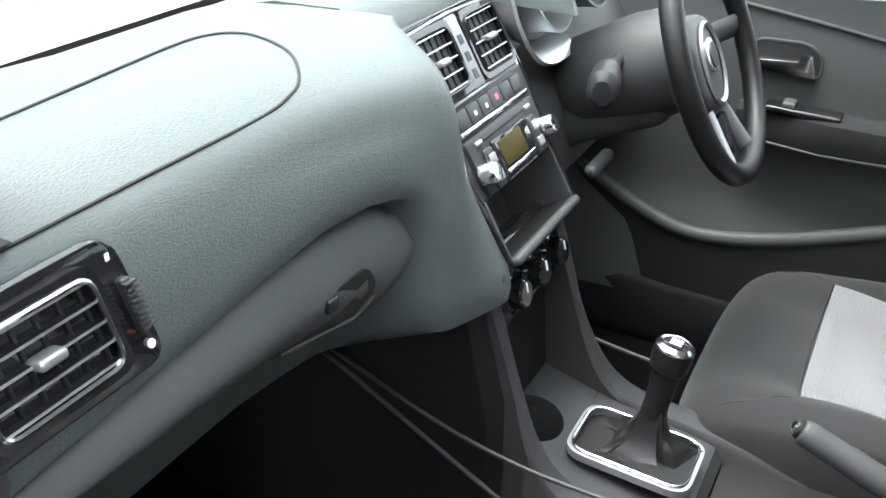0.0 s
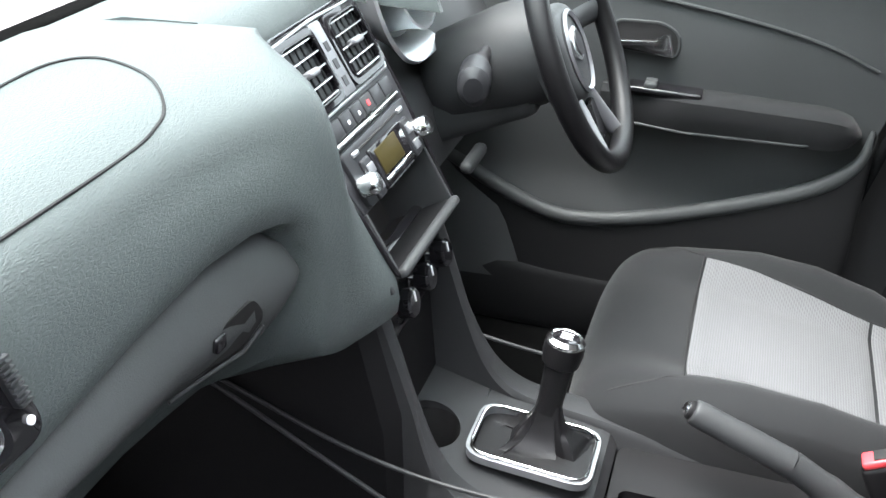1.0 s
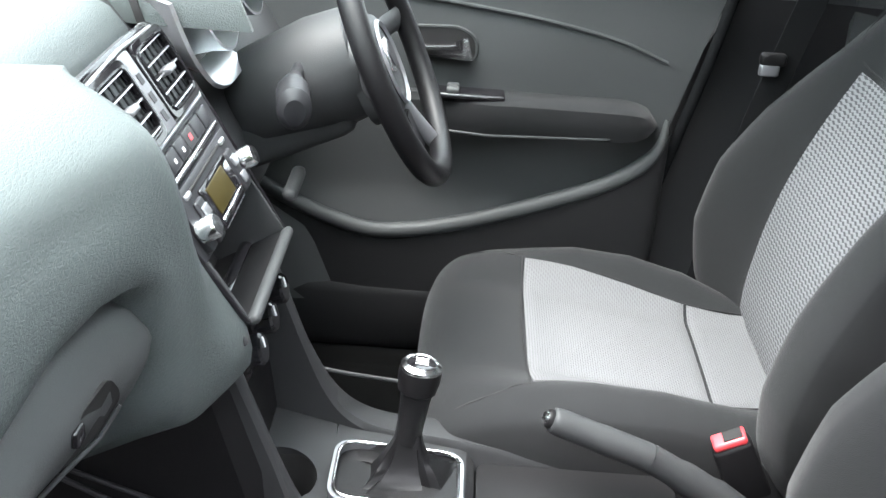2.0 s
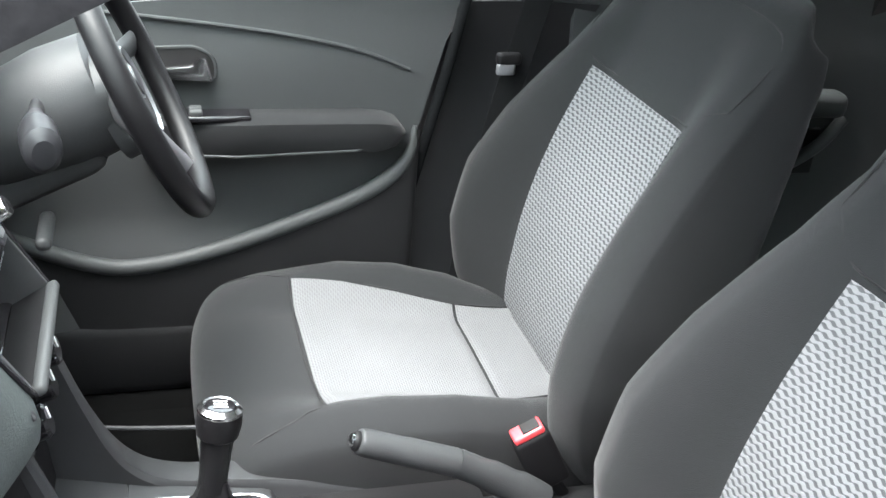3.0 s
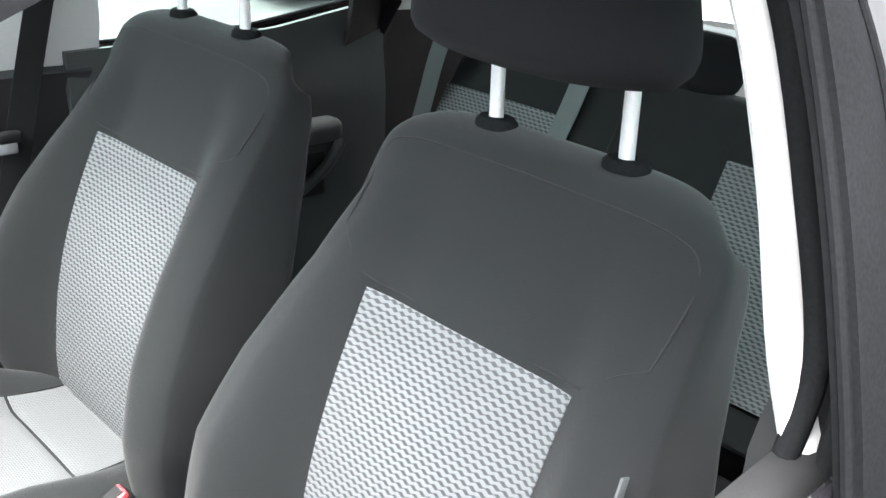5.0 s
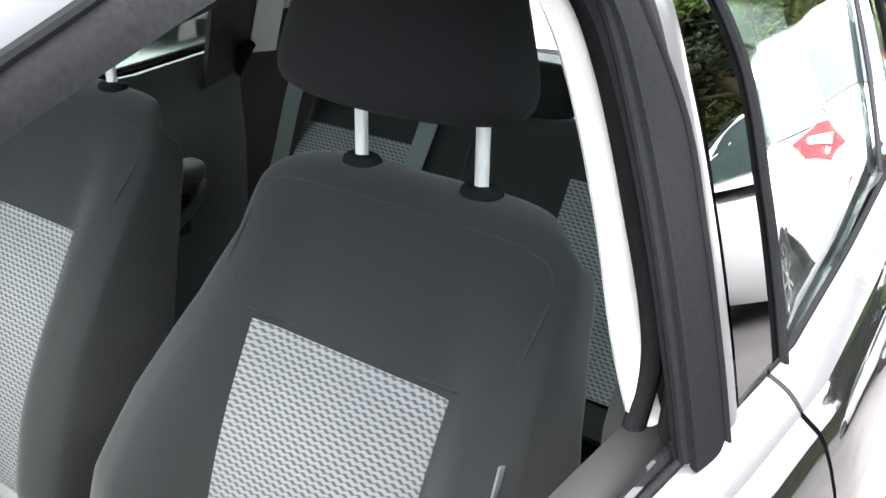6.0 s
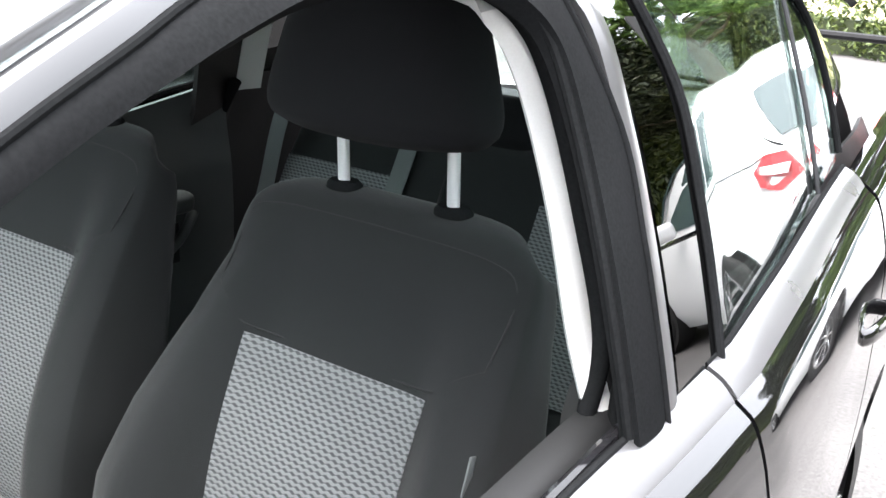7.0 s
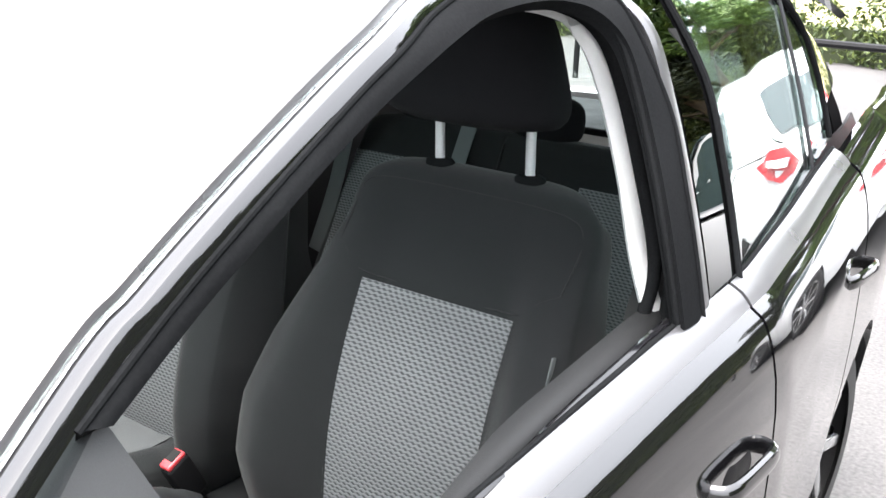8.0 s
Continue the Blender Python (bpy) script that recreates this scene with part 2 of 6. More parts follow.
def grid(fn, nu, nv, uv=None):
    """A sheet through fn(u, v), u and v from 0 to 1; uv gives its layout in metres."""
    bm = bmesh.new()
    vs = [[bm.verts.new(fn(i / nu, j / nv)) for i in range(nu + 1)] for j in range(nv + 1)]
    lay = bm.loops.layers.uv.new("UVMap")
    for j in range(nv):
        for i in range(nu):
            ids = ((i, j), (i + 1, j), (i + 1, j + 1), (i, j + 1))
            f = bm.faces.new([vs[b][a] for a, b in ids])
            if uv:
                for lp, (a, b) in zip(f.loops, ids):
                    lp[lay].uv = uv(a / nu, b / nv)
    return bm


def slab(fn, nu, nv, thick, uv=None):
    """A sheet with thickness, given towards its back."""
    bm = grid(fn, nu, nv, uv)
    bmesh.ops.recalc_face_normals(bm, faces=bm.faces)
    bmesh.ops.solidify(bm, geom=bm.faces[:], thickness=thick)
    return bm


def frames_along(pts):
    pts = [Vector(p) for p in pts]
    tan = [(pts[min(i + 1, len(pts) - 1)] - pts[max(i - 1, 0)]).normalized() for i in range(len(pts))]
    ref = Vector((0, 0, 1)) if abs(tan[0].z) < 0.9 else Vector((0, 1, 0))
    nrm = (ref - tan[0] * ref.dot(tan[0])).normalized()
    out = []
    for p, t in zip(pts, tan):
        nrm = (nrm - t * nrm.dot(t)).normalized()
        out.append((p, nrm, t.cross(nrm)))
    return out


def tube(pts, r, n=8, closed=False, flat=1.0):
    """A round (or flattened) bar along points; r a number or one for each point."""
    pts = [Vector(p) for p in pts]
    if closed:
        pts = pts + [pts[0], pts[1]]
    fr = frames_along(pts)
    rr = r if isinstance(r, (list, tuple)) else [r] * len(pts)
    if closed:
        fr = fr[:-1]
    rings = [[p + a * (math.cos(2 * math.pi * k / n) * q) + b * (math.sin(2 * math.pi * k / n) * q * flat) for k in range(n)] for (p, a, b), q in zip(fr, rr)]
    return loft(rings, cap=not closed)


def smooth_path(pts, n=8, closed=False):
    """Catmull-Rom through points."""
    pts = [Vector(p) for p in pts]
    out = []
    m = len(pts)
    for i in range(m if closed else m - 1):
        g = (lambda k: pts[k % m]) if closed else (lambda k: pts[max(0, min(m - 1, k))])
        p0, p1, p2, p3 = g(i - 1), g(i), g(i + 1), g(i + 2)
        for s in range(n):
            t = s / n
            out.append(0.5 * (2 * p1 + (p2 - p0) * t + (2 * p0 - 5 * p1 + 4 * p2 - p3) * t * t + (3 * p1 - p0 - 3 * p2 + p3) * t ** 3))
    if not closed:
        out.append(pts[-1])
    return out


def rounded_poly(pts, r, seg=5):
    """2D outline with rounded corners."""
    out, n = [], len(pts)
    for i in range(n):
        p, a, b = Vector(pts[i]), Vector(pts[i - 1]), Vector(pts[(i + 1) % n])
        u, v = (a - p), (b - p)
        q = r[i] if isinstance(r, (list, tuple)) else r
        d = min(q, 0.45 * u.length, 0.45 * v.length)
        s, e = p + u.normalized() * d, p + v.normalized() * d
        for k in range(seg + 1):
            t = k / seg
            out.append((1 - t) ** 2 * s + 2 * t * (1 - t) * p + t * t * e)
    return out


def plate(outline, thick, to3d, bevel=0.0, seg=2):
    """A flat plate with an outline in 2D, turned into space by to3d(u, v, w), w from 0 to thick; bevelled front edge."""
    if bevel:
        c = sum((Vector(p) for p in outline), Vector((0, 0))) / len(outline)
        ins = []
        n = len(outline)
        for i in range(n):
            t = (Vector(outline[(i + 1) % n]) - Vector(outline[i - 1])).normalized()
            nn = Vector((-t.y, t.x))
            if nn.dot(c - Vector(outline[i])) < 0:
                nn = -nn
            ins.append(nn)
        rings = [[to3d(p[0], p[1], 0) for p in outline]]
        for k in range(seg + 1):
            a = math.pi / 2 * k / seg
            rings.append([to3d(p[0] + q.x * bevel * (1 - math.cos(a)), p[1] + q.y * bevel * (1 - math.cos(a)), thick - bevel + bevel * math.sin(a)) for p, q in zip(outline, ins)])
        return loft(rings)
    return loft([[to3d(p[0], p[1], 0) for p in outline], [to3d(p[0], p[1], thick) for p in outline]])


def ring_plate(outer, inner, thick, to3d):
    """A frame between two outlines of equally many points."""
    rings = [[to3d(*p, 0) for p in outer], [to3d(*p, thick) for p in outer], [to3d(*p, thick) for p in inner], [to3d(*p, 0) for p in inner]]
    return loft(rings + [rings[0]], cap=False)


def lathe(profile, n=24, m=None, cap=False):
    """Turns (radius, height) pairs round z."""
    bm = loft([[(r * math.cos(2 * math.pi * k / n), r * math.sin(2 * math.pi * k / n), h) for k in range(n)] for r, h in profile], cap)
    if m is not None:
        bm.transform(m)
    return bm


def ease(a, b, t):
    t = max(0.0, min(1.0, t))
    return a + (b - a) * t * t * (3 - 2 * t)


def table(rows, t):
    """Piecewise smooth value from (t, value) rows."""
    if t <= rows[0][0]:
        return rows[0][1]
    for (a, va), (b, vb) in zip(rows, rows[1:]):
        if t <= b:
            return ease(va, vb, (t - a) / (b - a))
    return rows[-1][1]


def lin(rows, t):
    if t <= rows[0][0]:
        return rows[0][1]
    for (a, va), (b, vb) in zip(rows, rows[1:]):
        if t <= b:
            return va + (vb - va) * (t - a) / (b - a)
    return rows[-1][1]


# ---- the car's shape ----
SIDE = [(0.2, 0.82), (0.35, 0.862), (0.60, 0.886), (0.72, 0.892), (0.80, 0.892), (0.84, 0.890), (0.88, 0.884), (0.91, 0.877), (0.935, 0.869), (0.955, 0.860), (0.962, 0.854), (0.968, 0.846), (0.974, 0.836), (0.979, 0.826), (1.0, 0.812)]
TAPER = [(-1.75, 0.235), (-1.5, 0.18), (-1.3, 0.150), (-1.0, 0.112), (-0.8, 0.085), (-0.5, 0.038), (-0.25, 0.004), (-0.1, 0.0), (0.6, 0.0), (1.3, 0.06)]
TAPER_IN = [(-1.75, 0.15), (-1.5, 0.065), (-1.2, 0.018), (-0.95, 0.002), (-0.6, 0.0), (-0.25, 0.0), (0.0, 0.0), (0.6, 0.0), (1.3, 0.06)]
BELT_Z = [(-1.3, 1.145), (-0.95, 1.098), (-0.6, 1.068), (-0.2, 1.040), (0.0, 1.026), (0.34, 0.990), (0.6, 0.962), (1.1, 0.91)]


def profile(z):
    if z > 1.0:
        q = z - 1.0
        return 0.812 - 0.23 * q - 0.2 * q * q - max(0.0, z - 1.40) * 0.6
    return lin(SIDE, z)


def half(y, z, s=-1):
    """Half width of the outer skin."""
    return profile(z) + 0.05 - lin(TAPER if s < 0 else TAPER_IN, y)


def lining_pt(s, y, z, inset=0.0):
    """A point of the cabin's inner lining."""
    return Vector((s * min(profile(z) - lin(TAPER_IN, y) - inset, half(y, z, s) - 0.03 - 0.4 * inset), y, z))


def belt(y):
    return lin(BELT_Z, y)


def far_belt(y):
    """Window sill of the driver's rear door."""
    return lin([(-1.0, 1.045), (-0.83, 1.020), (-0.64, 0.992), (-0.19, 0.985)], y)


def side_pt(s, y, z, inset=0.0):
    return Vector((s * (half(y, z, s) - inset), y, z))


def shoulder_pt(s, y, z, inset=0.0):
    """A point of the body below the windows, whose shoulder climbs with the sill."""
    rise = (lin(BELT_Z, y) - 0.995) * lin([(0.70, 0.0), (0.92, 1.0)], z) if s < 0 else 0.0
    return Vector((s * (profile(z - rise) + 0.05 - lin(TAPER if s < 0 else TAPER_IN, y) - inset), y, z))


def side_panel(s, y0, y1, low, top, thick, ny=24, nz=14, inset=0.0, point=side_pt):
    def fn(u, v):
        y = y0 + (y1 - y0) * u
        a, b = low(y), top(y)
        return point(s, y, a + (b - a) * v, inset)
    bm = grid(fn, ny, nz)
    bmesh.ops.recalc_face_normals(bm, faces=bm.faces)
    f = bm.faces[:][0]
    inward = f.normal.x * s > 0
    bmesh.ops.solidify(bm, geom=bm.faces[:], thickness=thick if inward else -thick)
    return bm


# door window outline, front corner to rear: y and z
ARCH = [(0.785, 1.192), (0.70, 1.246), (0.62, 1.290), (0.535, 1.331), (0.465, 1.361), (0.40, 1.385), (0.33, 1.407), (0.25, 1.424), (0.16, 1.432), (0.08, 1.430), (0.025, 1.414), (-0.008, 1.375), (-0.018, 1.30), (-0.020, 1.20), (-0.018, 1.10), (-0.016, 1.03)]
# how far the frame stands out of the glass plane along the windscreen pillar
OUT = [(0.0, 0.0), (0.3, 0.006), (0.7, 0.006), (1.2, 0.0)]


def arch(s, inset=0.0, up=0.0, n=6, rows=ARCH):
    c = Vector((0.18, 1.12))
    out = []
    for y, z in rows:
        d = Vector((y, z)) - c
        d = Vector((d.x, d.y if z > 1.37 or y > 0.1 else 0.0)).normalized() * (up(y) if callable(up) else up)
        out.append(side_pt(s, y + d.x, z + d.y, inset - lin(OUT, y)))
    return smooth_path(out, n)


def band(path_a, path_b, thick, bulge=0.0):
    """A strip between two paths of equally many points, with thickness and a rounded face."""
    n = len(path_a)
    rings = []
    for a, b in zip(path_a, path_b):
        a, b = Vector(a), Vector(b)
        rings.append((a, b))
    bm = bmesh.new()
    k = 4
    rows = [[a.lerp(b, i / k) for i in range(k + 1)] for a, b in rings]
    if bulge:
        for j, r in enumerate(rows):
            t = (rows[min(j + 1, n - 1)][0] - rows[max(j - 1, 0)][0])
            nn = t.cross(r[-1] - r[0]).normalized()
            if nn.z < 0:
                nn = -nn
            for i in range(k + 1):
                r[i] = r[i] + nn * (bulge * math.sin(math.pi * i / k))
    vs = [[bm.verts.new(p) for p in r] for r in rows]
    for a, b in zip(vs, vs[1:]):
        for i in range(k):
            bm.faces.new((a[i], a[i + 1], b[i + 1], b[i]))
    bmesh.ops.recalc_face_normals(bm, faces=bm.faces)
    bmesh.ops.solidify(bm, geom=bm.faces[:], thickness=thick)
    return bm


car = thing("car_body", "glossy black hatchback body with open front window", "car", kind="structure")

# roof with lining
def roof_pt(u, v, drop=0.0):
    y = 0.20 + (-1.55 - 0.20) * v
    w = lin([(-1.55, 0.46), (-1.2, 0.55), (-0.6, 0.63), (0.0, 0.66), (0.20, 0.66)], y)
    x = (2 * u - 1) * w
    z = lin([(-1.55, 1.45), (-1.2, 1.515), (-0.6, 1.555), (-0.1, 1.565), (0.20, 1.552)], y) - 0.055 * (2 * u - 1) ** 2 - 0.02 * (2 * u - 1) ** 4
    return Vector((x, y, z - drop))


part("roof", slab(roof_pt, 16, 20, 0.012), PAINT, car)
part("headliner", slab(lambda u, v: roof_pt(0.03 + 0.94 * u, 0.02 + 0.96 * v, 0.022), 12, 14, 0.01), TRIM_L, car, "pale grey headliner")

HI = {}
for s in (-1, 1):
    # windscreen pillar in paint, from the door frame to the glass
    lo = arch(s, -0.008, 0.027, rows=[(1.14, 0.93)] + ARCH[:10])
    hi = [p + Vector((-s * 0.022, 0.009, 0.013)) for p in lo]
    HI[s] = hi
    part("windscreen_pillar", band(lo, hi, 0.02, 0.008), PAINT, car)
    # rubber strip along the glass
    part("glass_seal", tube([p + Vector((-s * 0.008, 0.004, 0.003)) for p in hi], 0.0050, 10, flat=0.6), STRIP, car)
    # inner lining of the pillar
    part("pillar_lining", band(arch(s, 0.045, 0.036, rows=[(1.14, 0.95)] + ARCH[:10]), arch(s, 0.11, 0.068, rows=[(1.14, 0.95)] + ARCH[:10]), 0.008), PLASTIC_D, car)
    # roof rail
    rail_lo = [side_pt(s, y, z) for y, z in ((0.17, 1.461), (-0.1, 1.466), (-0.4, 1.462), (-0.8, 1.435), (-1.1, 1.40), (-1.4, 1.33))]
    rail_hi = [roof_pt(0.0 if s < 0 else 1.0, (0.20 - y) / 1.75) for y in (0.17, -0.1, -0.4, -0.8, -1.1, -1.4)]
    part("roof_rail", band(smooth_path(rail_lo, 5), smooth_path(rail_hi, 5), 0.015, 0.004), PAINT, car)
    # central pillar: lining pale above the belt, charcoal below
    front = [(0.145, 0.40), (0.10, 0.60), (0.035, 0.84), (-0.005, 0.982)]
    upper = [(-0.068, 0.972), (-0.075, 1.08), (-0.078, 1.20), (-0.074, 1.31), (-0.052, 1.375), (0.0, 1.41), (0.12, 1.425), (0.30, 1.40)]
    fa = smooth_path([lining_pt(s, y - 0.010, z, 0.026) for y, z in upper], 6)
    fb = smooth_path([lining_pt(s, y + dy, z + dz, 0.070) for (y, z), dy, dz in zip(upper, (-0.18, -0.16, -0.14, -0.10, -0.07, -0.045, -0.03, -0.03), (0, 0, 0, 0.02, 0.03, 0.03, 0.03, 0.03))], 6)
    if s > 0:
        fa = smooth_path([lining_pt(s, y - 0.010, z, 0.066) for y, z in upper], 6)
        fb = smooth_path([lining_pt(s, y - 0.010 + dy, z + dz, 0.070) for (y, z), dy, dz in zip(upper, (-0.20, -0.18, -0.15, -0.11, -0.07, -0.045, -0.03, -0.03), (0, 0, 0, 0.02, 0.03, 0.03, 0.03, 0.03))], 6)
    fc = smooth_path([lining_pt(s, y + (0.014 if s < 0 else 0.045), z, 0.036 if s < 0 else 0.062) for y, z in upper], 6)
    part("pillar_trim", band(fc, fa, 0.010, 0.004), TRIM_L, car, "pale grey central pillar trim edge")
    part("pillar_trim", band(fa, fb, 0.012, 0.0), TRIM_L, car, "pale grey central pillar trim")
    post = front if s > 0 else front[:3] + [(0.004, 0.925)]
    ga = smooth_path([lining_pt(s, y, z, 0.09) for y, z in post], 5)
    gb = smooth_path([lining_pt(s, y - 0.24, z, 0.10) for y, z in post], 5)
    # near-side cover is black plastic, its shade put into the colour
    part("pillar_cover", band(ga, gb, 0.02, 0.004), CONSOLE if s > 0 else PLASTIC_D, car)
    # rubber seals round the door opening
    seal = [lining_pt(s, y - 0.03, z, 0.03) for y, z in front] + [lining_pt(s, y - 0.006, z + 0.006, 0.008) for y, z in upper[1:]]
    part("door_seal", tube(smooth_path(seal, 6), 0.010, 10), RUBBER, car)
    seal2 = [lining_pt(s, y - 0.05, z, 0.005) for y, z in front] + [lining_pt(s, y - 0.018, z + 0.014, -0.012) for y, z in upper[1:6]]
    part("door_seal", tube(smooth_path(seal2, 6), 0.008, 10), RUBBER, car)
    # pillar behind the seals, near-black with the gap's shade in its colour
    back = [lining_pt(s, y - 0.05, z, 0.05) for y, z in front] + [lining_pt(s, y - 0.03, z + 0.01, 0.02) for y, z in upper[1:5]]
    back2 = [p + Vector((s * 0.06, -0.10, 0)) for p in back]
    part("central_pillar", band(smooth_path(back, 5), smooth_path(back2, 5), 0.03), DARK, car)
    # rear quarter, behind the rear door
    part("rear_quarter", side_panel(s, -1.74, -0.965, lambda y: max(0.30, 0.30 + math.sqrt(max(0.0, 0.345 ** 2 - (y + 1.24) ** 2))), lambda y: belt(y) - 0.004, 0.02, 48, 60, point=shoulder_pt), PAINT, car)
    qa = [side_pt(s, y, belt(y), 0.03 + 0.10 * (-1.0 - y)) for y in (-1.005, -1.1, -1.25, -1.4, -1.55, -1.72)]
    qb = [side_pt(s, y, z, 0.05 + 0.20 * (-0.95 - y)) for y, z in ((-0.99, 1.30), (-1.02, 1.35), (-1.10, 1.38), (-1.2, 1.38), (-1.3, 1.37), (-1.42, 1.35))]
    part("rear_pillar", band(smooth_path(qa, 4), smooth_path(qb, 4), 0.02, 0.01), PAINT, car)
    # pale trim strip, black pillar before it and dark lining behind
    za = (1.035, 1.10, 1.20, 1.30, 1.37)
    ia = [lining_pt(s, -0.955, z, 0.085) for z in za]
    ib = [lining_pt(s, -1.025, z, 0.095) for z in za]
    part("rear_pillar_trim", band(smooth_path(ia, 4), smooth_path(ib, 4), 0.012, 0.0), TRIM_L, car, "pale grey rear pillar trim")
    part("rear_pillar_post", band([lining_pt(s, y, z, 0.10) for y, z in ((-0.75, 0.55), (-0.815, 0.8), (-0.82, 1.0), (-0.81, 1.15), (-0.80, 1.36))], [lining_pt(s, y, z, 0.08) for y, z in ((-0.87, 0.55), (-0.93, 0.8), (-0.955, 1.0), (-0.96, 1.15), (-0.96, 1.36))], 0.012), PLASTIC_D, car)
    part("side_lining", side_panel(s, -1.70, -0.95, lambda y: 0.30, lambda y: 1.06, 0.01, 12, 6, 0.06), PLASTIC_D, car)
    part("rear_door_seal", tube(smooth_path([lining_pt(s, y, z, 0.115) for y, z in ((-0.935, 1.06), (-0.92, 0.92), (-0.87, 0.76), (-0.80, 0.60))], 5), 0.014), RUBBER, car)
    part("side_lining", side_panel(s, -1.50 if s > 0 else -1.22, -0.99, lambda y: 1.02, lambda y: 1.36, 0.01, 12, 6, 0.035 if s > 0 else 0.15), PLASTIC_D, car)

# floor pan and tunnel
part("floor_pan", box(1.40, 2.9, 0.05, 0.01, at=(0, -0.05, 0.235)), CARPET, car, "black carpeted floor")
part("front_bulkhead", box(1.44, 0.04, 0.75, 0.01, at=(0, 1.22, 0.60)), CARPET, car)
part("side_sill", box(0.10, 1.9, 0.16, 0.03, at=(0.70, 0.1, 0.33)), PLASTIC_LOW, car, "charcoal plastic door sill")
part("side_sill", box(0.10, 1.9, 0.16, 0.03, at=(-0.70, 0.1, 0.33)), PLASTIC_LOW, car, "charcoal plastic door sill")
tun = rounded_poly([(-0.15, 0.25), (-0.11, 0.40), (0.11, 0.40), (0.15, 0.25)], 0.05)
part("floor_tunnel", loft([[(p[0], y, p[1]) for p in tun] for y in (1.2, 0.6, 0.0, -0.7)]), CARPET, car)


# windscreen
def screen(u, v):
    k = v * (len(HI[1]) - 7)
    i = min(int(k), len(HI[1]) - 2)
    a, b = [HI[s][i].lerp(HI[s][i + 1], k - i) for s in (-1, 1)]
    p = a.lerp(b, u)
    f = 1 - (2 * u - 1) ** 2
    return p + Vector((0, 0.17 * f * (1 - 0.35 * v), 0.02 * f + 0.05 * f * v))


ws = part("windscreen", slab(screen, 20, 14, 0.005), GLASS_W, car, "clear curved windscreen")
ws.visible_shadow = False


# tailgate with its window
def gate(u, v, out=0.0):
    z = 0.42 + (1.41 - 0.42) * v
    w = lin([(0.42, 0.58), (0.8, 0.60), (1.05, 0.565), (1.2, 0.52), (1.41, 0.44)], z)
    y = lin([(0.42, -1.80), (0.8, -1.84), (1.02, -1.80), (1.12, -1.74), (1.41, -1.53)], z)
    x = (2 * u - 1) * w
    return Vector((x, y + 0.16 * (2 * u - 1) ** 2 - out, z))


tg = thing("tailgate", "black tailgate with heated rear window", "tailgate")
part("panel", slab(lambda u, v: gate(u, v * 0.60), 14, 10, 0.03), PAINT, tg)
part("lining", slab(lambda u, v: gate(0.03 + 0.94 * u, 0.2 + 0.40 * v, -0.04), 12, 8, 0.015), TRIM_L, tg, "pale grey tailgate lining")
gw = part("window_pane", slab(lambda u, v: gate(0.07 + 0.86 * u, 0.61 + 0.36 * v), 14, 8, 0.004), GLASS, tg)
gw.visible_shadow = False
for u0 in (0.0, 1.0):
    part("window_surround", band([gate(u0 + (0.075 if u0 == 0 else -0.075), 0.60 + 0.4 * k / 6) for k in range(7)], [gate(u0, 0.60 + 0.4 * k / 6) for k in range(7)], 0.03), PLASTIC_D, tg)
part("window_header", slab(lambda u, v: gate(u, 0.965 + 0.035 * v), 12, 3, 0.03), PLASTIC_D, tg)
wiper = [gate(0.5, 0.62, 0.03), gate(0.40, 0.64, 0.03), gate(0.26, 0.655, 0.03)]
part("wiper_arm", tube(smooth_path(wiper, 6), 0.008), PLASTIC_D, tg, "black rear wiper")
part("wiper_blade", tube([gate(0.20, 0.64, 0.02), gate(0.36, 0.665, 0.02), gate(0.50, 0.67, 0.02)], 0.006), RUBBER, tg)
part("parcel_shelf", box(0.98, 0.42, 0.02, 0.008, at=(0, -1.42, 1.0)), PLASTIC_D, car)
part("rear_bumper", slab(lambda u, v: gate(u, 0.02 + 0.22 * v, 0.06) + Vector((0, 0, -0.1)), 14, 6, 0.03), PAINT, car)
for s in (-1, 1):
    tl = [side_pt(s, y, z, -0.004) for y, z in ((-1.66, 0.93), (-1.72, 0.90), (-1.75, 0.98), (-1.73, 1.06), (-1.67, 1.03))]
    bm = loft([[p for p in tl], [p + Vector((-s * 0.04, 0, 0)) for p in tl]])
    part("tail_lamp", bm, RED_LENS, car, "red tail lamp")
    # wheel
    wy = -1.24
    m = pose(s * 0.56, wy, 0.30, 0, 90 * s, 0)
    wheel = part("wheel", lathe([(0.19, 0), (0.27, 0.01), (0.295, 0.03), (0.30, 0.09), (0.295, 0.15), (0.27, 0.175), (0.20, 0.18)], 40, m), TYRE, car, "black tyre on the rear wheel")
    spokes = [lathe([(0.035, 0.165), (0.04, 0.175), (0.02, 0.18)], 12)]
    for k in range(7):
        spokes.append(box(0.15, 0.035, 0.015, 0.006, at=(0.11, 0, 0.165), taper=0.9))
        spokes[-1].transform(pose(0, 0, 0, 0, 0, k * 360 / 7))
    rim = join(*spokes)
    part("rim", rim, ALLOY, wheel, m=m)


